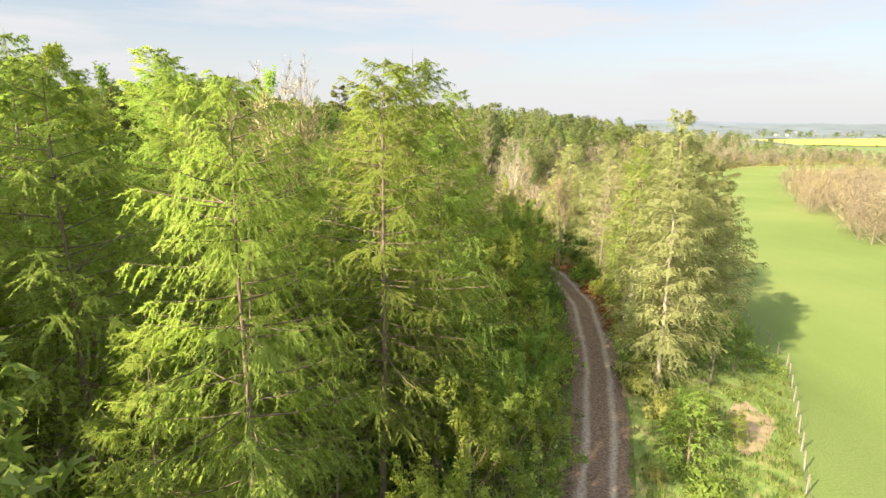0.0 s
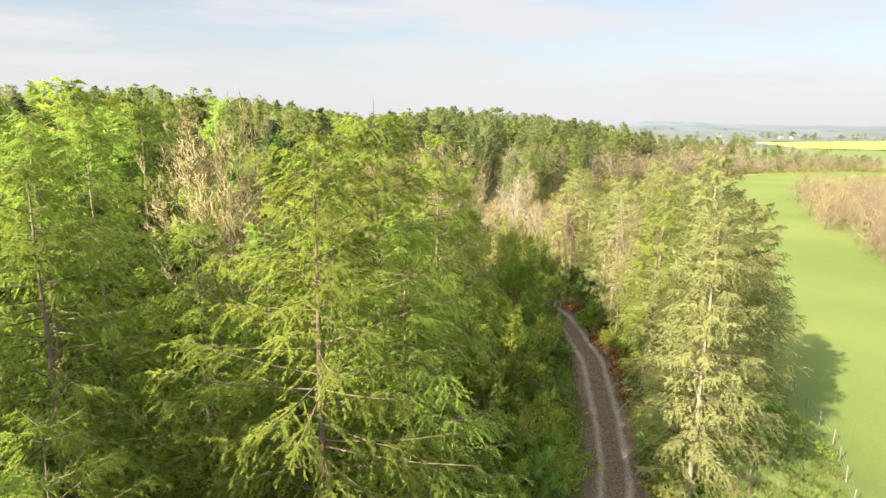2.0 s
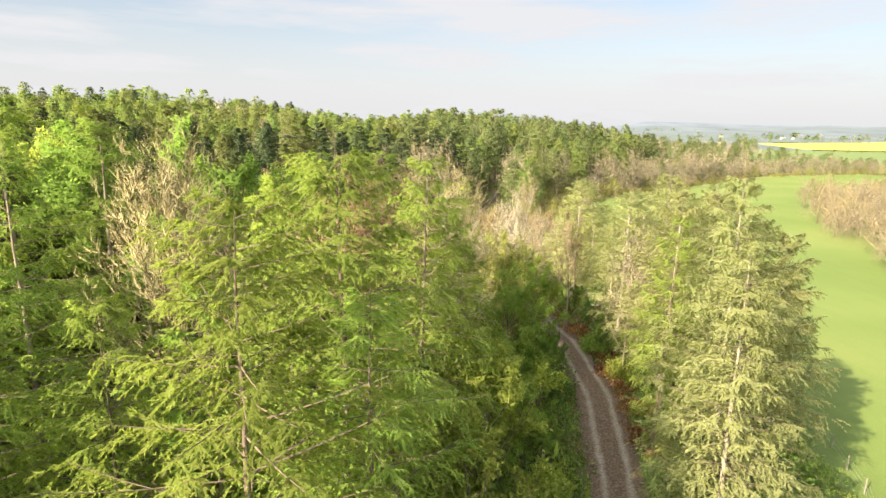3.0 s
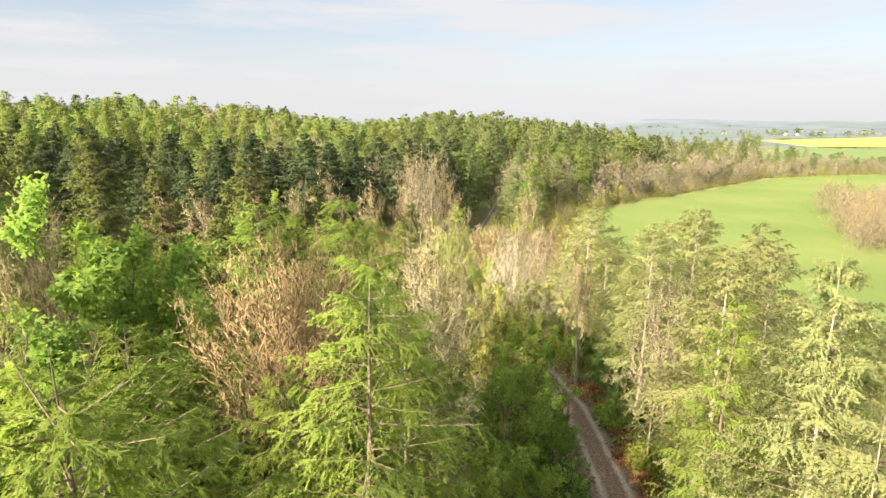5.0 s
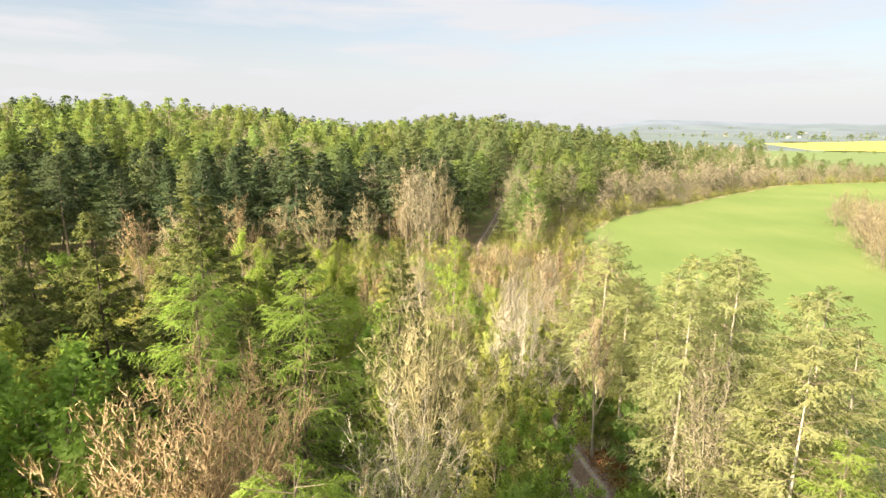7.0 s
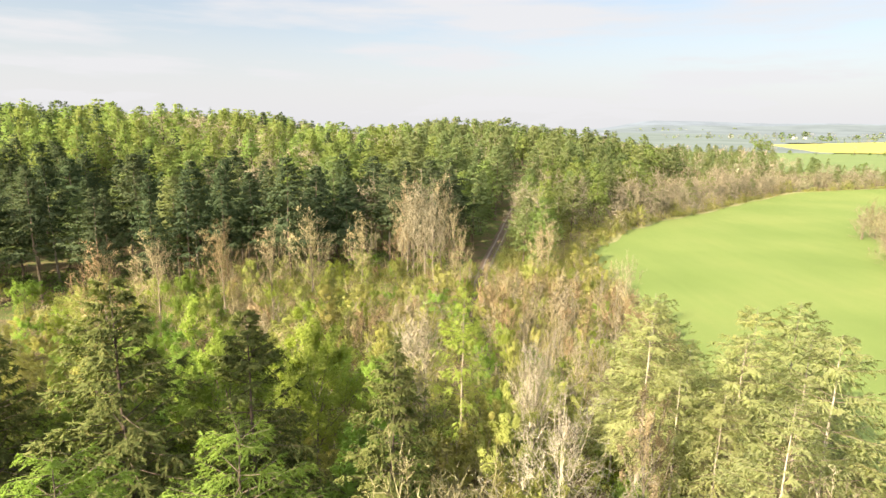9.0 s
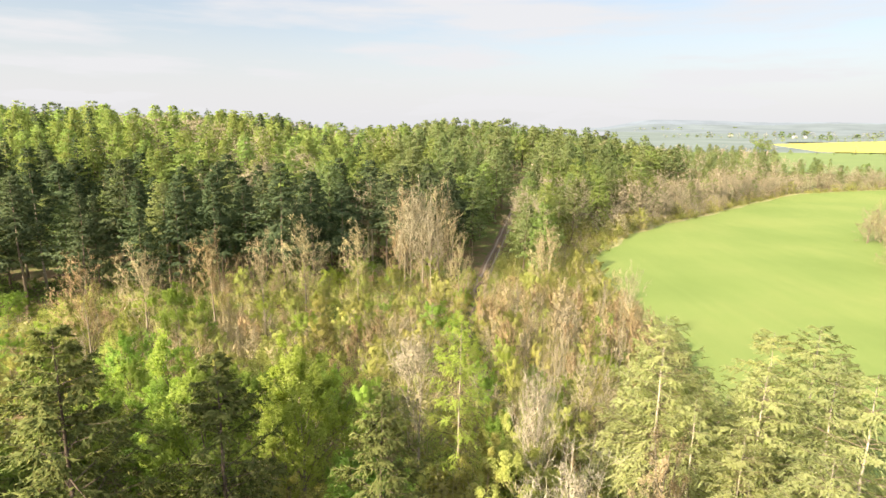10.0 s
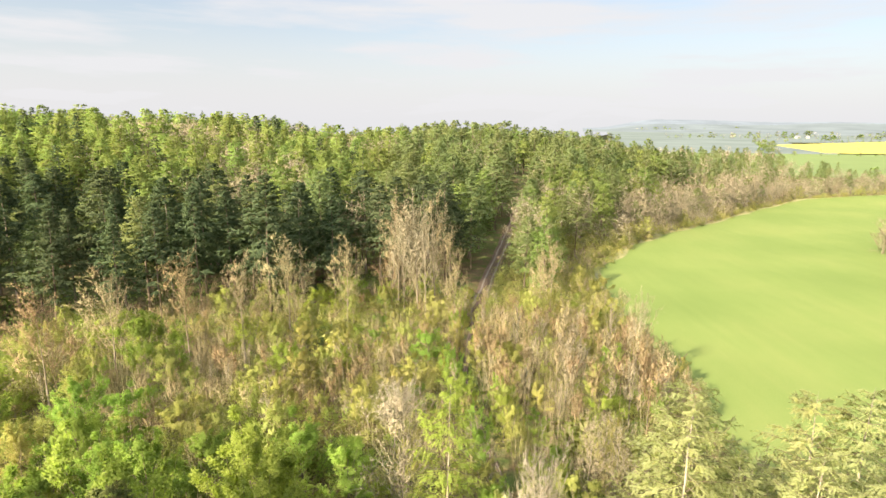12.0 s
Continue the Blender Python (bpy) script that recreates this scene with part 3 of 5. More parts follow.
def land(x, y):
    x, y = np.asarray(x, dtype=float), np.asarray(y, dtype=float)
    g = -5.0 * smooth(60, 170, y) - 2.8 * smooth(18, 36, x) * (1 - smooth(80, 170, y))
    fade = 1 - smooth(470, 760, y)
    g = g + fade * (13.6 * smooth(160, 285, y) * smooth(5, -100, x) + 9.5 * smooth(190, 330, y) * smooth(-60, 10, x) * smooth(110, 40, x) + 2.5 * smooth(-70, -120, x) * smooth(110, 170, y))
    g = g + fade * smooth(300, 420, y) * (6.5 * smooth(60, 120, x) * smooth(330, 220, x) + 3 * smooth(-40, 20, x) * smooth(150, 80, x))
    return g + 0.12 * np.sin(x * 0.21 + 1.3) * np.cos(y * 0.17) * smooth(-400, -200, -np.abs(y))


def ground_z(x, y):
    return float(land(x, y))


TRACK_Y = [-40, 0, 26, 32.5, 40.7, 47.7, 57, 64, 70, 77.4, 95, 110, 127, 145, 164, 185, 203, 230, 280, 340]
TRACK_X = [-12.0, 1.2, 9.2, 11.25, 13.45, 14.9, 16.5, 16.6, 16.6, 15.6, 13.2, 11.4, 10.4, 12.2, 15.3, 19.0, 22.9, 29.0, 41.0, 55.0]
EDGE_Y = [-60, 0, 26.7, 42.4, 60, 90, 134, 177, 192, 220, 249, 303, 330, 338, 345, 353, 365, 385, 400]
EDGE_X = [-14, 9.0, 20.6, 29.6, 35, 38.5, 40, 40.3, 45.8, 64, 91, 146, 180, 208, 236, 265, 310, 400, 520]


def track_x(y):
    return float(np.interp(y, TRACK_Y, TRACK_X))


def edge_x(y):
    return float(np.interp(y, EDGE_Y, EDGE_X))


def steps(*spans):
    return np.unique(np.concatenate([np.arange(a, b + 0.01, s) for a, b, s in spans]))


def sheet(name, xs, ys, lift, mat, label, category):
    """A piece of ground, draped over the land: xs is a grid row or a function of y that gives one."""
    rows = np.array([xs(y) if callable(xs) else xs for y in ys])
    yy = np.repeat(ys[:, None], rows.shape[1], 1)
    v = np.stack([rows, yy, land(rows, yy) + (lift(rows, yy) if callable(lift) else lift)], -1).reshape(-1, 3)
    c = rows.shape[1]
    i, j = np.arange(len(ys) - 1)[:, None] * c, np.arange(c - 1)[None]
    f = np.stack([i + j, i + j + 1, i + c + j + 1, i + c + j], -1).reshape(-1, 4)
    return tagged(new(name, mesh_of(name, v, f, mat, True)), label, category, kind="structure")


def under(x, y):
    """How far the bare ground lies below the sown fields that cover it."""
    e = np.interp(y, EDGE_Y, EDGE_X)
    return -0.8 * smooth(1.5, 5, x - e) * (y < 399) - 2.5 * (y > 410) * (x > 0.28 * y + 80) - 80 * smooth(760, 1200, y) * (x < 0.33 * y)


sheet("ground", steps((-4500, -500, 400), (-500, -150, 25), (-150, 160, 3), (160, 500, 20), (500, 4600, 400)),
      steps((-1500, -100, 200), (-100, 240, 3), (240, 600, 15), (600, 4900, 300)), under, M_FLOOR, "brown leaf litter and moss under the trees", "forest floor")
sheet("meadow", lambda y: edge_x(y) - 1.0 + (641 - edge_x(y)) * np.linspace(0, 1, 70) ** 1.8, steps((-60, 400, 3)), 0.06, M_FIELD, "bright green field of short young grass", "field")


sheet("verge", lambda y: track_x(y) + 1.9 + (edge_x(y) - 0.2 - track_x(y) - 1.9) * np.linspace(0, 1, 14), steps((4, 70, 1.5)), 0.03, M_VERGE, "dry grass and bare soil between track and field", "verge")

sheet("verge", lambda y: edge_x(y) - 1.6 + np.linspace(0, 1, 5) * (2.0 + 0.9 * math.sin(y * 0.31) + 0.012 * (y - 150)), steps((150, 352, 1.5)), lambda x, y: 0.1 + 0.05 * np.sin(x * 3 + y), M_DRY, "pale strip of dry grass along the field", "verge")


def soil_patch(x, y, rx, ry):
    """A worn spot of bare earth with an uneven rim, on the verge."""
    a = np.linspace(0, 2 * np.pi, 28, endpoint=False)
    rim = 1 + 0.16 * np.sin(3 * a + 1) + 0.1 * np.sin(5 * a) + 0.06 * np.sin(11 * a + 2)
    rings = [np.stack([x + rx * k * rim * np.cos(a) + 0.5 * ry * k * rim * np.sin(a), y + ry * k * rim * np.sin(a)], -1) for k in (0.05, 0.4, 0.75, 1.0)]
    p = np.concatenate(rings)
    z = land(p[:, 0], p[:, 1]) + np.repeat([0.09, 0.085, 0.07, 0.02], len(a))
    i, j = np.arange(3)[:, None] * len(a), np.arange(len(a))[None]
    k = (j + 1) % len(a)
    f = np.stack([i + j, i + len(a) + j, i + len(a) + k, i + k], -1).reshape(-1, 4)
    f = np.concatenate([f, [[0, 7, 14, 21]]])
    tagged(new("ground", mesh_of("soil", np.column_stack([p, z]), f, M_SOIL, True)), "pinkish bare soil worn into the verge", "soil", kind="structure")


soil_patch(20.9, 33.4, 1.5, 3.6)
soil_patch(15.2, 38.6, 0.8, 1.5)


def track():
    """The forest track: a darker crown between two pale wheel ruts, with soft shoulders."""
    ys = steps((-40, 340, 0.8))
    off = np.array([-1.8, -1.45, -1.15, -0.85, -0.5, -0.3, 0.0, 0.3, 0.5, 0.85, 1.15, 1.45, 1.8])
    rise = np.array([-0.05, 0.05, 0.03, 0.0, 0.01, 0.06, 0.09, 0.06, 0.01, 0.0, 0.03, 0.05, -0.05]) + 0.05
    rng = np.random.default_rng(5)
    cx = np.array([track_x(y) for y in ys]) + np.convolve(rng.normal(0, 0.12, len(ys)), np.ones(9) / 9, "same")
    x = cx[:, None] + off[None] * (1 - 0.78 * (smooth(80, 88, ys) * (1 - smooth(150, 158, ys)))[:, None] + 0.7 * (smooth(155, 162, ys) * (1 - smooth(167, 175, ys)))[:, None]) * (1 + np.convolve(rng.normal(0, 0.1, len(ys)), np.ones(7) / 7, "same")[:, None])
    yy = np.repeat(ys[:, None], len(off), 1)
    v = np.stack([x, yy, land(x, yy) + rise[None] + rng.normal(0, 0.012, x.shape)], -1).reshape(-1, 3)
    c = len(off)
    i, j = np.arange(len(ys) - 1)[:, None] * c, np.arange(c - 1)[None]
    f = np.stack([i + j, i + j + 1, i + c + j + 1, i + c + j], -1).reshape(-1, 4)
    me = mesh_of("track", v, f, M_ROAD, True)
    wear = np.exp(-((np.abs(off) - 0.85) / 0.3) ** 2)
    me.attributes.new("wear", "FLOAT", "POINT").data.foreach_set("value", np.tile(wear, len(ys)).astype(np.float32))
    tagged(new("road", me), "rutted earth forest track with pale gravel wheel lines", "track", kind="structure")


track()

# ---------------------------------------------------------------- sorts of trees
for s_ in range(4):
    tr, br, cr = conifer("larch", 20, 4.2, (0.16, 0.24, 0.12, 0.2)[s_], 120, 21, 36, 0.125, 0.036, 10 + s_, droop=0.32, rise=0.12, power=0.62, hang=0.55, flat=0.24, trunk_r=0.19, fringe=0.45, loose=0.5, gap=0.34)
    store("larch", "larch_tree", "tall larch with fresh light green needles on drooping branches", "tree", [("trunk", tr, M_BARK, True), ("branching", br, M_BARK, True), ("crown", cr, M_LARCH, False)], 20)
tr, br, cr = conifer("larch", 20, 4.4, 0.5, 78, 21, 36, 0.125, 0.036, 16, droop=0.36, rise=0.12, power=0.62, hang=0.6, flat=0.24, trunk_r=0.2, fringe=0.5, loose=0.5, gap=0.36)
store("larch_high", "larch_tree", "tall larch with a bare lower trunk and drooping light green branches", "tree", [("trunk", tr, M_BARK, True), ("branching", br, M_BARK, True), ("crown", cr, M_LARCH, False)], 20)
for s_ in range(3):
    tr, br, cr = conifer("larch", 17, 3.7, 0.14, 90, 14, 24, 0.17, 0.05, 30 + s_, droop=0.28, rise=0.10, power=0.62, hang=0.5, flat=0.24, trunk_r=0.17, fringe=0.4, loose=0.55, gap=0.32)
    store("larch_mid", "larch_tree", "slender larch with fresh green needles", "tree", [("trunk", tr, M_GREYBARK, True), ("branching", br, M_BARK, True), ("crown", cr, M_LARCH, False)], 17)
    tr, br, cr = conifer("larch", 17, 3.8, 0.2, 95, 17, 30, 0.145, 0.046, 35 + s_, droop=0.24, rise=0.14, power=0.62, hang=0.5, flat=0.26, trunk_r=0.16, fringe=0.35, loose=0.6, gap=0.3)
    store("larch_pale", "larch_tree", "slender larch with pale yellow-green needles and a pale grey trunk", "tree", [("trunk", tr, M_PALEBARK, True), ("branching", br, M_BARK, True), ("crown", cr, M_LARCH_PALE, False)], 17)
for s_ in range(2):
    tr, br, cr = conifer("larch", 18, 4.1, 0.08, 150, 24, 34, 0.13, 0.042, 37 + s_, droop=0.26, rise=0.12, power=0.6, hang=0.5, flat=0.26, trunk_r=0.18, fringe=0.4, loose=0.7, gap=0.32)
    store("larch_full", "larch_tree", "dense larch with soft pale green needles down to the ground", "tree", [("trunk", tr, M_PALEBARK, True), ("branching", br, M_BARK, True), ("crown", cr, M_LARCH_PALE, False)], 18)
    tr, br, cr = conifer("larch", 5, 1.7, 0.02, 70, 10, 16, 0.13, 0.05, 41 + s_, droop=0.1, rise=0.3, power=0.5, hang=0.4, trunk_r=0.06, fringe=0.3, loose=0.5)
    store("young_larch", "larch_tree", "bushy young larch in fresh green on the verge", "tree", [("trunk", tr, M_BARK, True), ("branching", br, M_BARK, True), ("crown", cr, M_LARCH, False)], 5)
    tr, br, cr = conifer("larch", 18, 4.4, 0.16, 90, 9, 9, 0.34, 0.2, 45 + s_, droop=0.22, rise=0.12, power=0.62, hang=0.35, trunk_r=0.17, fringe=0.2, loose=0.9)
    store("larch_back", "larch_tree", "larch with fresh green needles in the closed wood", "tree", [("trunk", tr, M_BARK, True), ("crown", cr, M_LARCH_FAR, False)], 18)
for s_ in range(3):
    tr, br, cr = conifer("spruce", 20, 5.0, 0.04, 150, 18, 22, 0.24, 0.085, 50 + s_, droop=0.42, rise=0.14, power=0.8, hang=0.4, flat=0.15, trunk_r=0.22, loose=0.5, gap=0.3)
    store("spruce", "spruce_tree", "dark green spruce with dense drooping branches", "tree", [("trunk", tr, M_DARKBARK, True), ("branching", br, M_DARKBARK, True), ("crown", cr, M_SPRUCE_NEAR, False)], 20)
for s_ in range(4):
    tr, br, cr = conifer("spruce", 24, 5.2, (0.36, 0.44, 0.26, 0.32)[s_], 100, 11, 10, 0.4, 0.21, 60 + s_, droop=0.36, rise=0.12, power=0.92, hang=0.3, flat=0.18, trunk_r=0.2, loose=0.7, gap=0.34, fringe=0.25)
    store("spruce_mid", "spruce_tree", "tall dark spruce with a bare lower trunk", "tree", [("trunk", tr, M_GREYBARK if s_ == 1 else M_BARK, True), ("crown", cr, M_SPRUCE, False)], 24)
for s_ in range(3):
    tr, br, cr = conifer("pine", 22, 4.6, 0.3, 95, 9, 10, 0.36, 0.24, 70 + s_, droop=0.16, rise=0.16, power=0.7, hang=0.15, flat=0.34, trunk_r=0.20, gap=0.35, loose=1.0, fringe=0.1)
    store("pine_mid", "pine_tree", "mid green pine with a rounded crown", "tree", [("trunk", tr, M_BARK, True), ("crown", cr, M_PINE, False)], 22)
for kd, mt, lb, sp, n1_, n2_, fk, dm, lr, fn, kd_ in (
        ("bare", M_TWIG, "leafless broad-leaved tree with fine beige twigs", 3.0, 48, 9, 0.36, 0.2, 0.34, 1.1, 0.22),
        ("bare_red", M_BUDS, "leafless tree with fanned reddish brown twigs", 3.7, 84, 11, 0.4, 0.16, 0.15, 0.95, 0.2),
        ("bare_pale", M_WHITISH, "leafless tree with crooked pale whitish twigs", 4.5, 26, 10, 0.36, 0.34, 0.42, 1.6, 0.25),
        ("bare_white", M_WHITISH, "leafless tree with a dense fan of whitish twigs", 3.4, 60, 10, 0.3, 0.3, 0.26, 1.0, 0.2)):
    tr, li, tw, _ = broadleaf(18, sp, 80 + n1_, n1_, n2_, 8, 2, fork=fk, trunk_r=0.17, up=0.26, dome=dm, thin=0.010, limb_r=lr, fine=False, fan=fn, kid=kd_)
    store(kd, "bare_tree", lb, "tree", [("trunk", tr, M_GREYBARK, True), ("branching", li, mt, True), ("crown", tw, mt, False)], 17.2)
for s_, (mt, lb) in enumerate(((M_TWIG, "small leafless tree with beige twigs"), (M_BUDS, "small tree with pinkish brown buds"), (M_PALE, "small leafless tree with pale twigs"))):
    tr, li, tw, _ = broadleaf(14, 3.0, 90 + s_, 26, 8, 8, 2, fork=0.16, trunk_r=0.11, up=0.24, dome=0.42, thin=0.013, fine=False, limb_r=0.5, fan=1.3, kid=0.26)
    store(("bare_mid", "bare_red_mid", "bare_pale_mid")[s_], "bare_tree", lb, "tree", [("trunk", tr, M_GREYBARK, True), ("branching", li, mt, True), ("crown", tw, mt, False)], 13)
for s_ in range(2):
    tr, li, tw, cr = broadleaf(15, 4.0, 100 + s_, 16, 8, 8, 0, fork=0.15, trunk_r=0.17, up=0.3, dome=0.45, thin=0.014, leafs=22, lf=0.17, lw=0.11, fine=False)
    store("green", "broadleaf_tree", "broad-leaved tree in fresh bright green leaf", "tree", [("trunk", tr, M_GREYBARK, True), ("branching", li, M_BARK, True), ("crown", cr, M_GREEN, False)], 15)
    tr, li, tw, cr = broadleaf(9, 3.3, 110 + s_, 11, 6, 6, 0, fork=0.08, trunk_r=0.10, up=0.3, dome=0.5, thin=0.014, leafs=24, lf=0.15, lw=0.095, fine=False)
    store("green_mid", "broadleaf_tree", "small broad-leaved tree coming into bright green leaf", "tree", [("trunk", tr, M_GREYBARK, True), ("branching", li, M_BARK, True), ("crown", cr, M_GREEN, False)], 9)
    store("ivy_tree", "broadleaf_tree", "small broad-leaved tree in darker green leaf", "tree", [("trunk", tr, M_GREYBARK, True), ("branching", li, M_BARK, True), ("crown", cr, M_IVY, False)], 9)
    tr, li, tw, cr = broadleaf(8, 2.7, 120 + s_, 12, 6, 6, 0, fork=0.08, trunk_r=0.08, up=0.3, dome=0.4, thin=0.016, leafs=18, lf=0.14, lw=0.085, fine=False)
    store("yellow", "young_tree", "young tree with yellow-green opening leaves", "tree", [("trunk", tr, M_GREYBARK, True), ("branching", li, M_TWIG, True), ("crown", cr, M_YELLOW, False)], 8)
tr, li, tw, cr = broadleaf(12, 2.4, 130, 14, 7, 7, 0, fork=0.25, trunk_r=0.15, up=0.3, thin=0.014, leafs=9, lf=0.12, lw=0.08, fine=False)
store("oak", "oak_tree", "young oak still holding brown dead leaves", "tree", [("trunk", tr, M_GREYBARK, True), ("branching", li, M_GREYBARK, True), ("crown", cr, M_OAK, False)], 12)
for s_, (kd, mt, lb, h_) in enumerate((("ivy_bush", M_IVY, "dark green ivy and bramble thicket", 2.6), ("ivy_bush", M_IVY, "dark green ivy and bramble thicket", 2.0), ("green_bush", M_GREEN, "bright green leafy shrub", 2.4),
                                       ("green_bush", M_GREEN, "bright green leafy shrub", 1.8), ("rust_bush", M_RUST, "rust brown dead bracken clump", 1.0), ("yellow_bush", M_YELLOW, "yellow-green shrub coming into leaf", 2.4))):
    st, cr = bush(1.6 if h_ > 1.5 else 1.1, h_, 140 + s_, 40, 40, 0.22, 0.14)
    store(kd, "shrub", lb, "shrub", [("stool", st, M_BARK, True), ("crown", cr, mt, False)], h_)
for s_, (kd, mt) in enumerate((("scrub", M_SCRUB), ("scrub", M_TWIG))):
    tr, li, tw, _ = broadleaf(6, 2.8, 150 + s_, 14, 7, 12, 0, fork=0.02, trunk_r=0.07, up=0.3, dome=0.6, thin=0.009, fine=False)
    store(kd, "scrub_tree", "low leafless scrub tree with dense pinkish beige twigs", "tree", [("trunk", tr, M_BARK, True), ("branching", li, mt, True), ("crown", tw, mt, False)], 6)
for s_, (mt, lb) in enumerate(((M_TWIG, "slender leafless sapling with upright beige stems"), (M_BUDS, "slender sapling with brownish upright stems"), (M_PALE, "slender sapling with pale upright stems"))):
    tr, li, tw, _ = broadleaf(6.5, 0.8, 160 + s_, 10, 5, 9, 0, fork=0.02, trunk_r=0.045, up=0.2, dome=0.2, thin=0.017, fine=False)
    store("sapling", "sapling", lb, "sapling", [("trunk", tr, M_GREYBARK, True), ("branching", li, mt, True), ("crown", tw, mt, False)], 6.5)

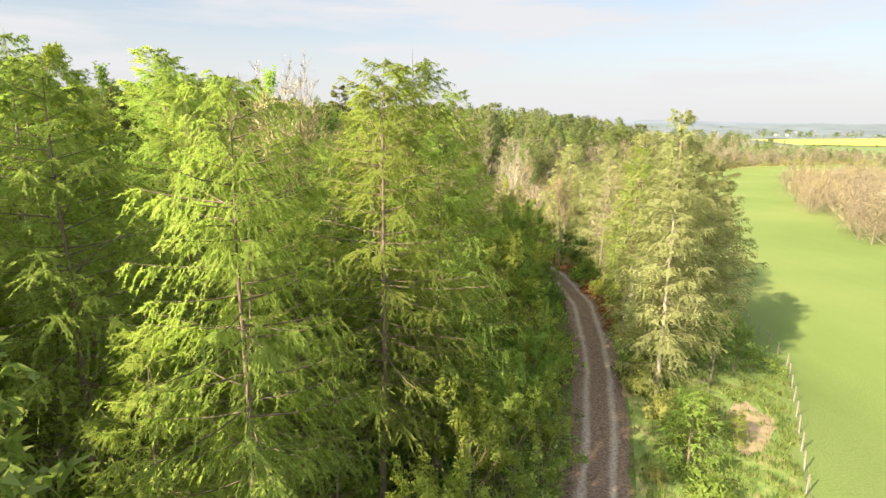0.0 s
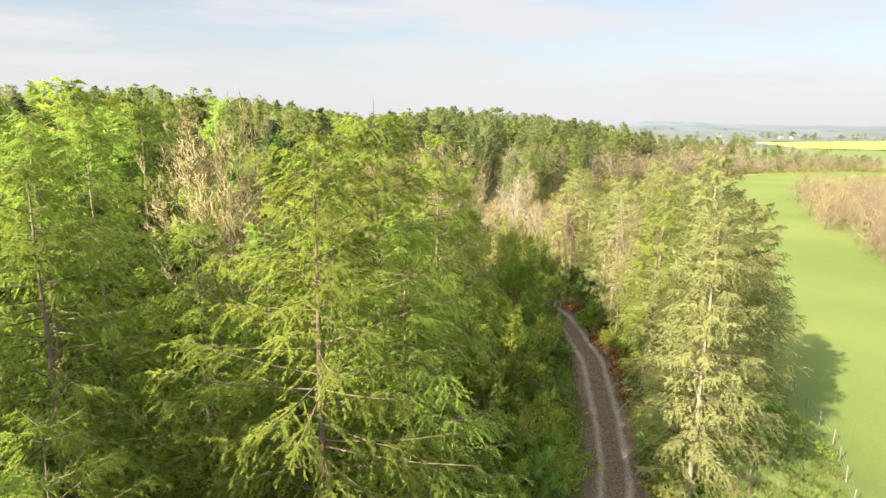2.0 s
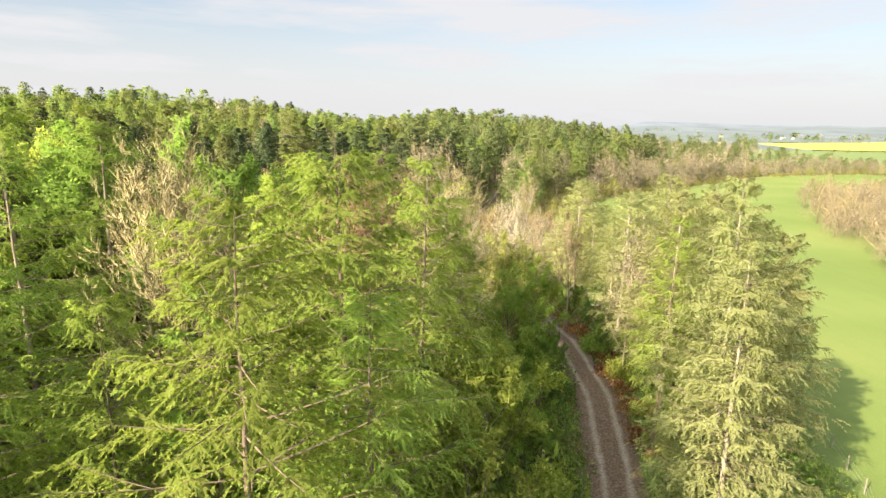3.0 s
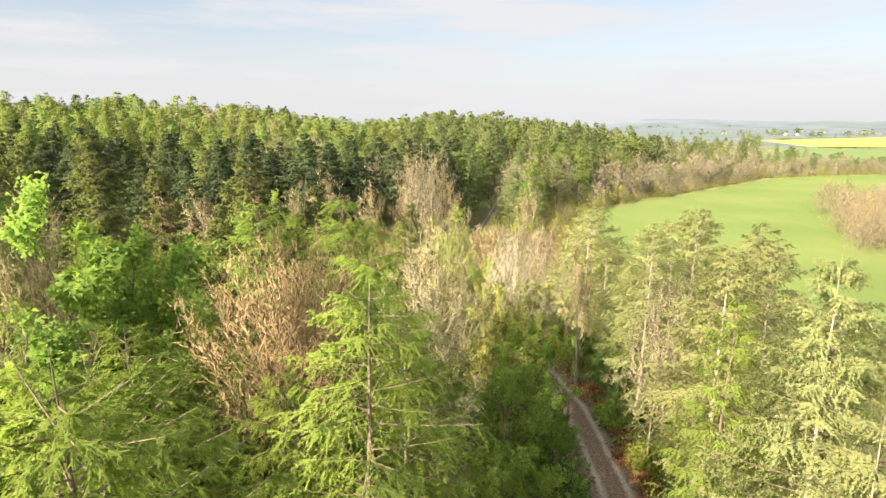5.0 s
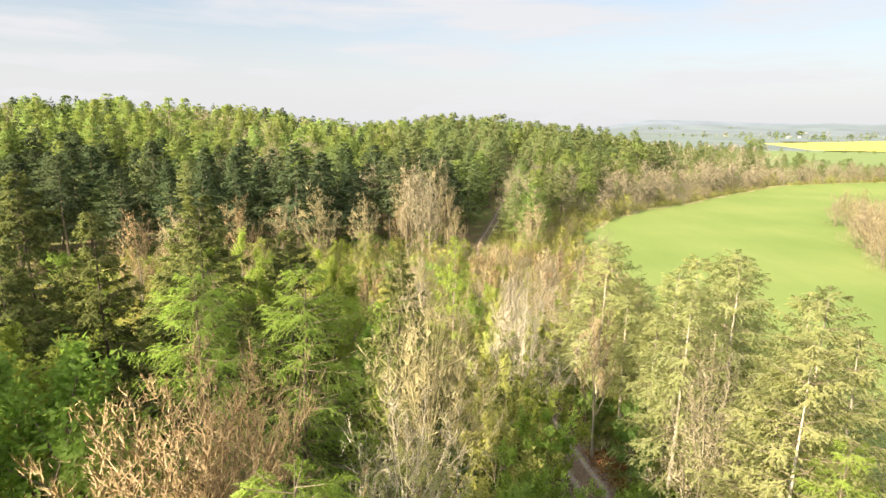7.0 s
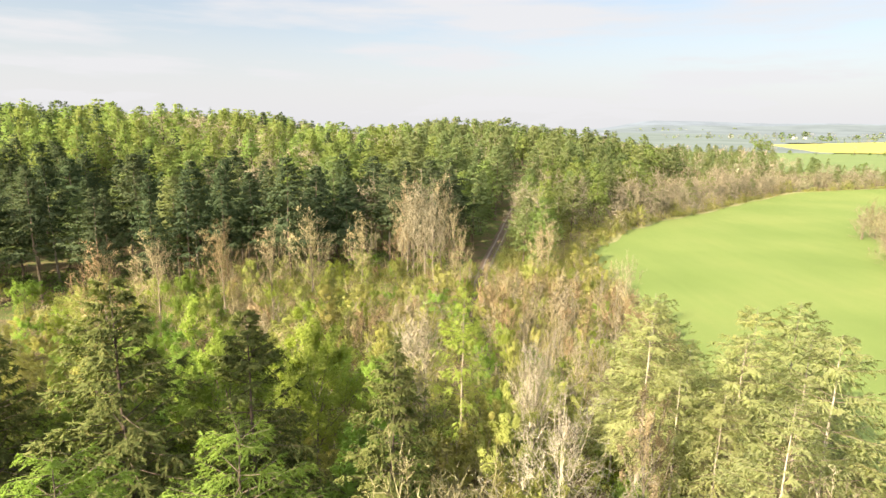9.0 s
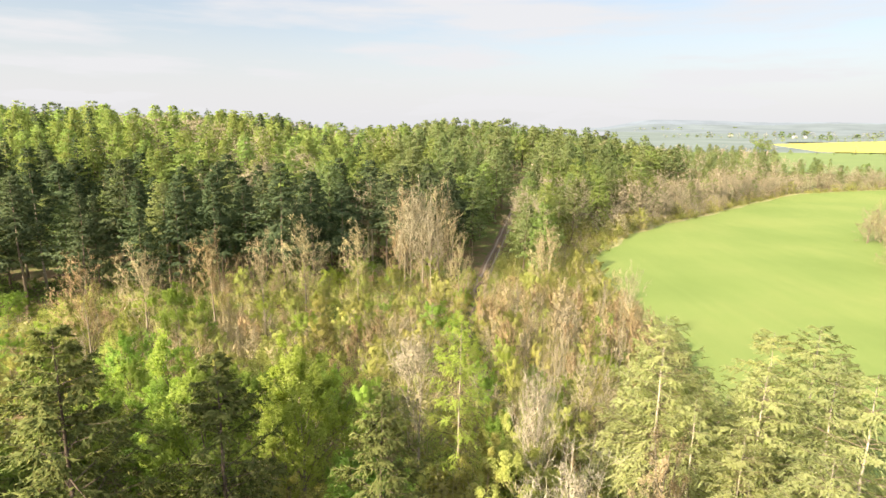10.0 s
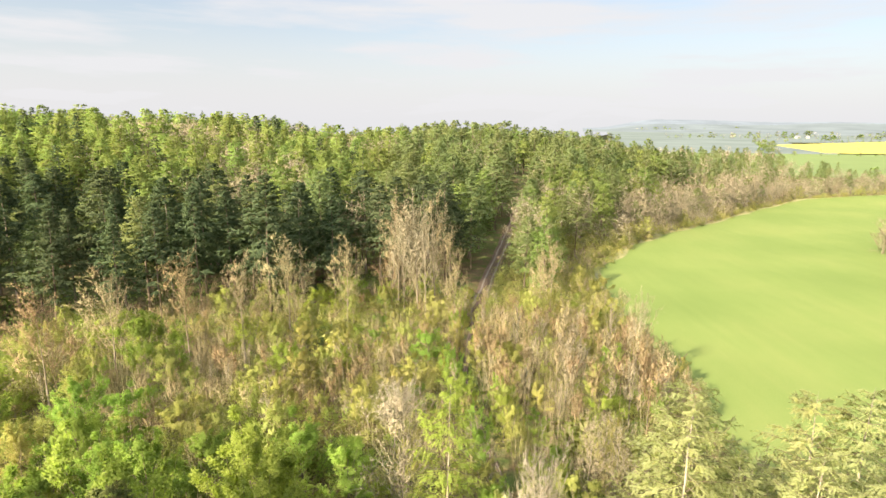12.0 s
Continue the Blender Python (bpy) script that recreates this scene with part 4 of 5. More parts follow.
# ---------------------------------------------------------------- trees that stand out
# Tall trees left of the start are out of view, added to cast shade.
for kind, x, y, top, wide, pick in (
    ("larch_high", -3.3, 13.4, 18.8, 0.85, 0), ("larch", -1.2, 23.8, 20.2, 1.15, 1), ("larch", -5.2, 26.5, 17.4, 1.0, 3), ("larch", -5.0, 17.7, 15.6, 1.05, 0), ("larch_mid", -3.6, 30.0, 16.8, 1.1, 1), ("larch", 0.3, 30.0, 21.3, 1.2, 2), ("larch", 1.2, 26.5, 17.6, 1.14, 3),
    ("larch", 2.1, 40.3, 20.2, 1.15, 0), ("larch", -0.4, 42.0, 15.6, 1.1, 1), ("larch_mid", -5.6, 41.6, 17.3, 1.2, 1), ("larch_mid", 4.6, 43.6, 15.0, 1.1, 0), ("larch", -11.0, 29.0, 20.6, 1.1, 1), ("larch_mid", -17.0, 41.0, 22.4, 1.2, 3), ("larch", -6.6, 14.6, 13.0, 1.05, 2),
    ("larch", -9.8, 17.5, 19.6, 1.1, 3), ("larch_mid", -13.5, 19.0, 20.6, 1.1, 0), ("larch_mid", -17.0, 27.0, 21.5, 1.1, 1), ("larch_mid", -13.0, 35.5, 20.5, 1.0, 3),
    ("larch_mid", 3.6, 42.0, 17.5, 1.0, 2), ("larch_mid", -2.4, 33.2, 19.8, 1.0, 3), ("larch", -8.5, 24.0, 19.5, 1.2, 0), ("larch", -13.4, 16.6, 20.2, 1.1, 3), ("spruce", -20.5, 7.0, 25.5, 1.0, 1), ("spruce", -21.5, 13.5, 25.5, 1.0, 0), ("spruce", -24.0, 19.0, 25.0, 1.0, 2), ("larch_mid", -13.0, 6.6, 16.5, 1.1, 1), ("larch_mid", -17.5, 12.0, 20.0, 1.1, 2), ("larch_back", -15.0, -3.0, 21.0, 1.1, 1),
    ("larch_full", 19.4, 43.6, 19.2, 1.0, 1), ("larch_full", 16.5, 37.5, 16.2, 1.05, 0), ("larch_back", -7.8, 8.0, 18.3, 0.9, 1), ("spruce", -17.5, 9.5, 25.0, 1.1, 2), ("larch_full", 22.6, 45.2, 16.0, 1.0, 1), ("larch", 17.6, 48.2, 16.5, 0.9, 0), ("larch_pale", 20.2, 53.8, 17.4, 1.16, 3),
    ("larch", -1.3, 57.2, 19.6, 1.2, 0), ("larch", -5.0, 55.6, 19.4, 1.2, 1), ("larch_pale", 4.2, 50.8, 14.5, 1.15, 1),
    ("larch_pale", 24.5, 56.0, 17.0, 1.15, 0), ("larch_pale", 27.0, 63.0, 17.2, 1.15, 2), ("larch_pale", 23.5, 49.0, 16.0, 1.15, 1),
    ("larch_pale", 27.0, 72.0, 17.0, 1.3, 0), ("larch_pale", 32.0, 88.0, 13.4, 1.3, 1), ("larch_pale", 34.3, 87.0, 14.3, 1.3, 2), ("larch_pale", 20.5, 82.5, 15.4, 1.3, 0),
    ("larch_pale", 22.6, 87.0, 15.0, 1.3, 1), ("larch_pale", 25.5, 79.0, 14.5, 1.3, 2), ("larch_pale", 30.0, 79.0, 15.0, 1.3, 0),
    ("larch_pale", 21.0, 66.8, 16.0, 1.15, 1), ("larch_pale", 31.5, 70.0, 15.0, 1.3, 1), ("larch_mid", 7.2, 88.0, 15.0, 0.9, 1),
    ("spruce", -9.0, 66.0, 21.7, 1.10, 0), ("spruce", -4.5, 70.5, 18.8, 1.06, 1), ("spruce", 2.5, 69.7, 17.6, 0.91, 0), ("spruce", -20.8, 69.0, 22.5, 1.06, 1),
    ("spruce", -16.5, 60.0, 20.0, 1.06, 0), ("spruce", -24.5, 62.0, 22.0, 1.06, 1), ("spruce", -28.0, 72.0, 22.0, 1.06, 0), ("spruce", -13.0, 71.5, 17.0, 0.96, 1),
    ("bare", -7.2, 36.2, 20.2, 0.95, 0), ("bare_red", -1.6, 46.8, 18.8, 1.1, 0), ("bare", 4.4, 56.2, 18.2, 1.05, 0), ("bare_pale", 3.9, 49.9, 17.2, 0.66, 0),
    ("bare_pale", 10.9, 67.4, 15.8, 0.95, 0), ("bare_white", 12.4, 82.0, 13.0, 0.74, 0), ("bare_white", 2.6, 104.3, 6.8, 1.5, 0), ("bare_pale_mid", 1.0, 155.0, 14.5, 0.9, 0), ("bare_pale_mid", 4.8, 154.0, 13.0, 0.9, 0), ("bare_mid", 8.6, 157.0, 11.5, 0.9, 0), ("bare_pale_mid", 4.0, 89.4, 13.8, 1.0, 0), ("bare", -14.0, 49.0, 20.0, 1.0, 0),
    ("bare_pale_mid", 19.4, 60.0, 12.6, 0.95, 0), ("bare_pale_mid", 22.2, 64.5, 13.0, 0.8, 0), ("bare_mid", 22.8, 68.5, 12.2, 0.8, 0), ("oak", 17.9, 74.0, 13.0, 0.75, 0),
        ("bare_pale_mid", 33.4, 126.7, 9.0, 0.75, 0), ("green", -9.4, 47.9, 20.4, 1.1, 0), ("green", -13.5, 55.5, 18.0, 1.1, 1), ("green", -8.3, 76.5, 16.8, 0.8, 0), ("green", -4.1, 83.8, 14.4, 0.9, 1),
    ("green_mid", -25.7, 101.5, 8.3, 1.0, 0), ("green_mid", -28.6, 120.5, 8.2, 1.0, 1), ("green_mid", -20.3, 131.5, 4.2, 1.0, 0), ("green_mid", -14.0, 90.0, 9.5, 1.0, 1), ("green_mid", -19.0, 86.0, 10.0, 1.0, 0),
    ("bare_red_mid", -36.3, 113.5, 12.8, 1.04, 0), ("bare_mid", -34.8, 124.7, 11.4, 1.43, 0), ("bare_red_mid", -26.1, 127.0, 13.2, 1.17, 0), ("bare_mid", -20.2, 131.0, 12.3, 1.04, 0),
    ("bare_mid", -15.0, 136.2, 13.7, 1.17, 0), ("bare_mid", -8.7, 151.0, 10.7, 1.04, 0), ("bare_red_mid", -1.3, 157.0, 8.4, 1.04, 0), ("bare_mid", 9.6, 143.5, 9.2, 0.8, 0),
    ("bare_pale_mid", 3.2, 158.0, 17.5, 1.1, 0), ("bare_mid", 6.5, 161.0, 16.8, 0.9, 0), ("bare_mid", -0.5, 162.0, 17.0, 0.9, 0),
    ("bare_mid", 27.8, 157.0, 9.8, 1.04, 0), ("bare_pale_mid", 47.0, 215.0, 12.5, 1.1, 0), ("bare_mid", 24.5, 150.0, 9.0, 0.8, 0)):
    plant(kind, x, y, top=top, wide=wide, pick=pick)
plant("green_bush", 8.8, 39.2, height=4.6, wide=0.6)
plant("young_larch", 14.6, 28.2, height=4.5, wide=1.3, label="bushy young larch beside the track")
plant("young_larch", 18.6, 31.0, height=2.0, wide=1.3, label="bushy young larch on the dry verge")
plant("ivy_tree", 21.8, 40.5, height=6.0, wide=0.9)
plant("ivy_tree", 24.6, 42.5, height=4.0, wide=0.9)
for x, y, h in ((19.3, 69.0, 5.5), (20.6, 73.0, 6.0), (18.9, 75.5, 5.0), (19.6, 65.5, 3.5), (18.6, 79.0, 4.0)):
    plant("ivy_tree", x, y, height=h, wide=1.0)
for x, y, h in ((11.4, 61.5, 10.5), (12.3, 66.5, 10.0), (9.8, 65.5, 11.5), (12.7, 72.0, 7.0), (8.6, 60.5, 11.5), (13.3, 70.0, 5.0)):
    plant("yellow" if h > 11 else "green_mid", x, y, height=h, wide=0.8, label="small broad-leaved tree in leaf beside the shaded track", group="trees beside the track")
for x, y, h in ((10.6, 80.4, 9.0), (13.9, 79.6, 7.0), (11.2, 84.6, 8.5), (9.0, 82.5, 8.0), (8.4, 68.5, 9.5), (9.6, 72.5, 9.0), (12.6, 86.5, 6.5)):
    plant("yellow", x, y, height=h, wide=0.95, label="young tree with yellow-green opening leaves beside the track", group="trees beside the track")
for x, y, h in ((10.9, 69.5, 6.0), (12.0, 76.0, 5.5), (11.2, 83.0, 6.0), (10.6, 90.0, 6.5), (12.9, 64.0, 3.6), (9.0, 56.5, 10.5), (8.0, 49.0, 9.0), (6.2, 42.5, 8.5), (9.8, 46.0, 5.0), (4.6, 35.5, 10.0), (7.2, 34.0, 6.5), (2.8, 27.5, 9.0), (5.0, 30.0, 7.0), (2.5, 21.0, 8.5), (4.4, 23.2, 8.0), (6.4, 27.6, 5.5), (1.0, 17.5, 7.5), (2.6, 52.6, 9.5), (6.6, 53.0, 10.5), (6.0, 47.0, 9.0), (1.2, 54.8, 9.0), (10.8, 53.0, 5.0), (13.0, 60.0, 4.5)):
    plant("green_mid", x, y, height=h, wide=0.95, label="small broad-leaved tree in leaf beside the shaded track", group="trees beside the track")

# ---------------------------------------------------------------- trees that fill the wood
fill = random.Random(11)


def room(x, y, gap):
    return all((x - a) ** 2 + (y - b) ** 2 > gap * gap for a, b, _ in PLANTED)


def scatter(n, x0, x1, y0, y1, gap, kinds, heights, ok=lambda x, y: True, wide=(0.9, 1.15), group=""):
    done = tries = 0
    while done < n and tries < n * 25:
        tries += 1
        x, y = fill.uniform(x0, x1), fill.uniform(y0, y1)
        if ok(x, y) and room(x, y, gap):
            plant(fill.choice(kinds), x, y, height=fill.uniform(*heights), wide=fill.uniform(*wide), group=group)
            done += 1


# larch wood beside the track, also unseen behind the start of the walk, for its shade
scatter(34, -48, -9, 2, 58, 4.2, ["larch_mid", "larch_mid", "larch", "green"], (19, 22), lambda x, y: x < -15 or y > 20, wide=(1.1, 1.35), group="larch wood")
scatter(60, -55, -5, -42, 4, 3.8, ["larch_back", "larch_back", "spruce_mid"], (18, 21.5), lambda x, y: x < track_x(y) - 5, group="larch wood")
scatter(16, -8, 7, 12, 60, 3.0, ["larch_mid", "green_mid", "larch_mid"], (8, 13), lambda x, y: x < track_x(y) - 6.5, group="larch wood")
scatter(14, -42, -14, 50, 76, 4.0, ["spruce", "green", "spruce"], (17, 22), lambda x, y: x < -14 - max(0, y - 66) * 0.8)
# strip between track and field
scatter(12, 19, 36, 54, 86, 2.4, ["larch_pale"], (7, 10.5), lambda x, y: track_x(y) + 3.5 < x < edge_x(y) - 2.5, (1.2, 1.5), group="trees between track and field")
scatter(14, 19, 36, 56, 84, 3.0, ["larch_pale"], (12.5, 15.5), lambda x, y: track_x(y) + 4.5 < x < edge_x(y) - 2.5, (1.15, 1.4), group="trees between track and field")
scatter(10, 16, 34, 60, 104, 2.5, ["bare_mid", "bare_pale_mid", "yellow"], (6, 11), lambda x, y: track_x(y) + 3 < x < edge_x(y) - 2, (0.7, 1.0))
# clearing with young growth
clear = lambda x, y: abs(x - track_x(y)) > 1.5 and x < edge_x(y) - 2 and y < 152 - 0.25 * abs(x) + (12 if x > -12 else 0)
scatter(16, -30, 2, 76, 100, 3.4, ["green", "green", "green_mid"], (7, 10.5), clear, (1.1, 1.5), group="young growth in the clearing")
scatter(130, -50, 33, 76, 162, 2.8, ["green_mid", "yellow", "yellow", "yellow"], (4, 7), clear, (1.0, 1.4), group="young growth in the clearing")
scatter(36, -50, 12, 74, 160, 1.8, ["yellow_bush", "green_bush", "yellow_bush"], (2, 3.6), clear)
scatter(90, 12, 36, 112, 140, 1.15, ["sapling"], (6.5, 9.5), clear, (0.75, 1.1), group="saplings in the clearing")
scatter(60, -24, 4, 110, 128, 1.2, ["sapling"], (4.5, 6.5), clear, (0.8, 1.2), group="saplings in the clearing")
scatter(50, -50, 38, 104, 165, 1.5, ["sapling"], (4, 7), clear, (0.8, 1.3), group="saplings in the clearing")
for i in range(84):
    y = 84 + i * 0.9
    plant(fill.choice(["sapling", "yellow", "sapling", "green_mid"]), track_x(y) + fill.uniform(1.2, 2.6) * (-1 if i % 3 else 1), y, height=fill.uniform(4, 6.5), wide=fill.uniform(0.7, 0.9), group="saplings in the clearing")
scatter(44, -50, 34, 78, 156, 2.6, ["green_mid", "yellow_bush", "green_mid"], (3, 5.5), clear, (1.1, 1.5), group="young growth in the clearing")
# dark stand at the back of the clearing
stand = lambda x, y: y > np.interp(x, [-130, -75, -40, -14, 6, 14], [118, 138, 143, 160, 172, 190]) and x < track_x(y) - 5
scatter(110, -135, 20, 116, 196, 6.5, ["spruce_mid"] * 9 + ["pine_mid"], (18, 26), stand, (1.15, 1.5), group="dark conifer stand")
for i in range(46):
    x = fill.uniform(-95, 8)
    y = float(np.interp(x, [-130, -75, -40, -14, 6, 14], [118, 138, 143, 160, 172, 190])) + fill.uniform(-7, 4)
    plant(fill.choice(["green_mid", "yellow", "green_mid", "bare_mid"]), x, y, height=fill.uniform(3.5, 7), wide=fill.uniform(1.0, 1.4), group="shrubs along the conifer stand")
# wood right of the ride, along the field
scatter(60, 24, 100, 165, 262, 4.3, ["pine_mid", "larch_back", "pine_mid", "larch_back", "bare_pale_mid"], (13, 19), lambda x, y: track_x(y) + 5 < x < edge_x(y) - 11, (1.1, 1.5), group="wood along the field")
for i in range(130):
    y = fill.uniform(112, 390)
    x = edge_x(y) - fill.uniform(0.5, 6.0)
    if x > track_x(y) + 4:
        plant(fill.choice(["scrub", "yellow", "scrub", "bare_mid", "scrub"]), x, y, height=fill.uniform(2.5, 7), wide=fill.uniform(0.9, 1.3), group="hedge along the field")
# undergrowth
for i in range(70):
    y = fill.uniform(8, 80)
    x = track_x(y) - 2.6 - 9 * fill.random() ** 1.3 if i % 3 else fill.uniform(-25, 3)
    if x < track_x(y) - 2.4:
        plant(fill.choice(["ivy_bush", "ivy_tree", "ivy_tree", "green_bush"]), x, y, height=fill.uniform(1.2, 4.2), wide=fill.uniform(0.7, 1.1), group="undergrowth")
for i in range(40):
    y = fill.uniform(22, 100)
    x = track_x(y) + 2.6 + fill.random() * 4
    plant(fill.choice(["ivy_bush", "green_bush", "yellow_bush"]), x, y, height=fill.uniform(0.8, 2.6), wide=fill.uniform(0.7, 1.1), group="undergrowth")
for i in range(10):
    plant("rust_bush", track_x(66) + fill.uniform(1.6, 3.6), fill.uniform(60, 76), height=fill.uniform(0.5, 1.0), group="undergrowth")
# scrub islands in the meadow
ISLANDS = ((82, 104, 56, 122, 46), (55.5, 60, 1.5, 7, 13))        # near left corner, the way along its left side, width


def in_island(r, k):
    """A spot in one of the islands, with an uneven rim all round."""
    x0, y0, dx, dy, wide = ISLANDS[k]
    u, v = r.random(), r.random()
    bay = 0.05 * math.sin(9 * u + k) + 0.035 * math.sin(23 * u + 1)
    end = 0.9 + 0.1 * math.sin(3.1 * v) + 0.03 * math.sin(17 * v)
    return x0 + dx * u * end + wide * (bay + v), y0 + dy * u * end + 6 * math.sin(3.1 * v) * (0.5 - u)


for k, n in enumerate((150, 7)):
    for i in range(n):
        x, y = in_island(fill, k)
        plant(fill.choice(["scrub", "bare_mid", "scrub", "bare_pale_mid"]), x, y, height=fill.uniform(8.5, 12.5) * (0.55 if k == 1 else 1), wide=fill.uniform(0.9, 1.2), group="scrub island in the meadow")


# ---------------------------------------------------------------- far woods, as stuff
def tint_material(base, name):
    """The same leaves for joined trees: the shift from tree to tree comes from the mesh's own tint."""
    m = base.copy()
    m.name = name
    n, l = m.node_tree.nodes, m.node_tree.links
    a = n.new("ShaderNodeAttribute")
    a.attribute_name = "tint"
    info = next(x for x in n if x.bl_idname == "ShaderNodeObjectInfo")
    for k in [k for k in l if k.from_node == info]:
        l.new(a.outputs["Fac"], k.to_socket)
    return m


def far_wood(name, label, category, mat, spots, sorts):
    """Many far trees in one mesh: crowns and trunks together."""
    rng = np.random.default_rng(len(spots))
    vs, fs, ts, mi, outs, n = [], [], [], [], [], 0
    for x, y, h, w in spots:
        sort = sorts[0 if y < 280 else 1 if y < 380 else 2]
        pieces, h0 = sort[rng.integers(len(sort))]
        a, k, t = rng.random() * 6.28, h / h0, rng.random()
        for slot, (v, f) in enumerate(pieces):
            f = triangles(f)
            q = np.empty_like(v)
            q[:, 0] = (v[:, 0] * math.cos(a) - v[:, 1] * math.sin(a)) * k * w + x
            q[:, 1] = (v[:, 0] * math.sin(a) + v[:, 1] * math.cos(a)) * k * w + y
            q[:, 2] = v[:, 2] * k + ground_z(x, y) - 0.1
            vs.append(q)
            fs.append(f + n)
            ts.append(np.full(len(v), t))
            mi.append(np.full(len(f), slot))
            mid = q[f - f.min()].mean(1) if len(f) else q[:0]
            outs.append(np.concatenate([unit(mid[:, :2] - [x, y]) * 0.9, np.full((len(mid), 1), 0.75 if slot == 0 else 0.0)], 1))
            n += len(v)
    me = mesh_of(name, np.concatenate(vs), np.concatenate(fs), [tint_material(mat, mat.name + "_far"), M_BARK], False, ("given", unit(np.concatenate(outs))))
    me.polygons.foreach_set("material_index", np.concatenate(mi).astype(np.int32))
    me.attributes.new("tint", "FLOAT", "POINT").data.foreach_set("value", np.concatenate(ts).astype(np.float32))
    return tagged(new(name, me), label, category, kind="stuff")


def low(kind, *a, **k):
    tr, br, cr = conifer(kind, *a, **k)
    rng = np.random.default_rng(1)
    (tv, tf), _ = trunk_tube(a[0], k.get("trunk_r", 0.2), rng, 0.01, 2, 4)
    return [cr, (tv, tf)], a[0]


def low_broad(h, spread, seed, **k):
    tr, li, tw, cr = broadleaf(h, spread, seed, **k)
    rng = np.random.default_rng(1)
    (tv, tf), _ = trunk_tube(h * 0.6, 0.2, rng, 0.01, 2, 4)
    return [cr if cr is not None else tw, (tv, tf)], h


def three(kind, h, r, base, seed, **k):
    """Each sort of far tree at three grains: near, middle and far off."""
    return [[low(kind, h, r, base, a, b_, c_, lf, lw, seed + 10 * g + i, **k) for i in range(3)] for g, (a, b_, c_, lf, lw) in enumerate(((105, 6, 4, 0.48, 0.38), (75, 5, 3, 0.72, 0.56), (46, 4, 3, 1.0, 0.8)))]


LOW_SPRUCE = three("spruce", 24, 4.8, 0.2, 200, droop=0.4, rise=0.1, power=1.0, hang=0.3, flat=0.15, loose=0.8, fringe=0.2)
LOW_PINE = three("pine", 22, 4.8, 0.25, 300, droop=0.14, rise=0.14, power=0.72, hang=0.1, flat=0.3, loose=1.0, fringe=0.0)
LOW_LARCH = three("larch", 22, 4.8, 0.2, 400, droop=0.2, rise=0.1, power=0.64, hang=0.3, loose=1.0, fringe=0.1)
LOW_BARE = [[low_broad(17, 4.0, 230 + i + 5 * g, n1=n1, n2=5, n3=n3, fork=0.12, up=0.15, dome=0.5, thin=t_, fine=False) for i in range(2)] for g, (n1, n3, t_) in enumerate(((26, 13, 0.026), (20, 12, 0.036), (14, 10, 0.055)))]

LOW_HEDGE = [[low("pine", 12, 3.6, 0.05, 16, 3, 4, 1.6, 0.9, 240 + i, droop=0.05, rise=0.25, power=0.4, hang=0.1, flat=0.4) for i in range(3)]] * 3
LOW_HEDGE_BARE = [[low_broad(12, 3.4, 250 + i, n1=8, n2=4, n3=4, fork=0.05, up=0.3, thin=0.09, fine=False) for i in range(2)]] * 3
wood = collections.defaultdict(list)
rw = random.Random(21)
y = 186.0
while y < 560:
    gap = 7.3 + (y - 196) * 0.018
    x = -0.78 * y - 14
    while x < min(edge_x(y) - 6 if y < 399 else 300, 300):
        px, py = x + rw.uniform(-0.4, 0.4) * gap, y + rw.uniform(-0.5, 0.5) * gap
        x += gap
        if py < 216 and px < 60 and not room(px, py, 4) or abs(px - track_x(py)) < 4.5 and py < 330:
            continue
        if py < 262 and px > track_x(py) + 4 and not room(px, py, 4.5):
            continue
        if px > edge_x(min(py, 399)) - 5:
            continue
        if px > 120 and py > 290:
            tall = float(np.interp(px, [120, 150, 182, 206, 245, 300], [18, 16, 14.5, 12.5, 9.5, 7])) if py < 399 else 12.5
            if py < 399 or px < 0.53 * py:
                wood["bare" if edge_x(py) - px < 30 or rw.random() < 0.3 else "pine"].append((px, py, tall * rw.uniform(0.72, 1.08), rw.uniform(1.0, 1.4)))
            continue
        u = 0.7 * rw.random() + 0.15 + 0.2 * math.sin(px * 0.05 + py * 0.031) + 0.12 * math.sin(px * 0.11 - py * 0.07 + 1)
        kind = ("bare" if u < (0.3 if py < 270 else 0.45) else "larch" if u < 0.88 else "spruce") if px < -10 else ("bare" if u < 0.14 else "pine" if u < 0.85 else "larch")
        if 215 < py < 399 and edge_x(py) - px < 30:
            wood["bare" if rw.random() < 0.75 else "pine"].append((px, py, rw.uniform(9, 14), rw.uniform(1.1, 1.5)))
            continue
        wood[kind].append((px, py, rw.uniform(16, 24.5) * (0.85 if kind == "bare" else 1), rw.uniform(1.15, 1.6)))
    y += gap * 0.9
for i in range(300):
    py = rw.uniform(226, 398)
    wood["bare" if rw.random() < 0.78 else "pine"].append((edge_x(py) - rw.uniform(4, 26), py, rw.uniform(8, 13.5) * float(np.interp(py, [226, 330, 398], [1.1, 0.9, 0.5])), rw.uniform(1.2, 1.7)))
far_wood("spruce_wood", "distant dark spruces on the rising hill", "forest", M_SPRUCE, wood["spruce"], LOW_SPRUCE)
far_wood("larch_wood", "distant larches in fresh light green", "forest", M_LARCH_FAR, wood["larch"], LOW_LARCH)
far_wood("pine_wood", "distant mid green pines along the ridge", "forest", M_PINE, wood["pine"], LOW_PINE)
far_wood("bare_wood", "distant leafless beige broad-leaved trees", "forest", M_PALE, wood["bare"], LOW_BARE)



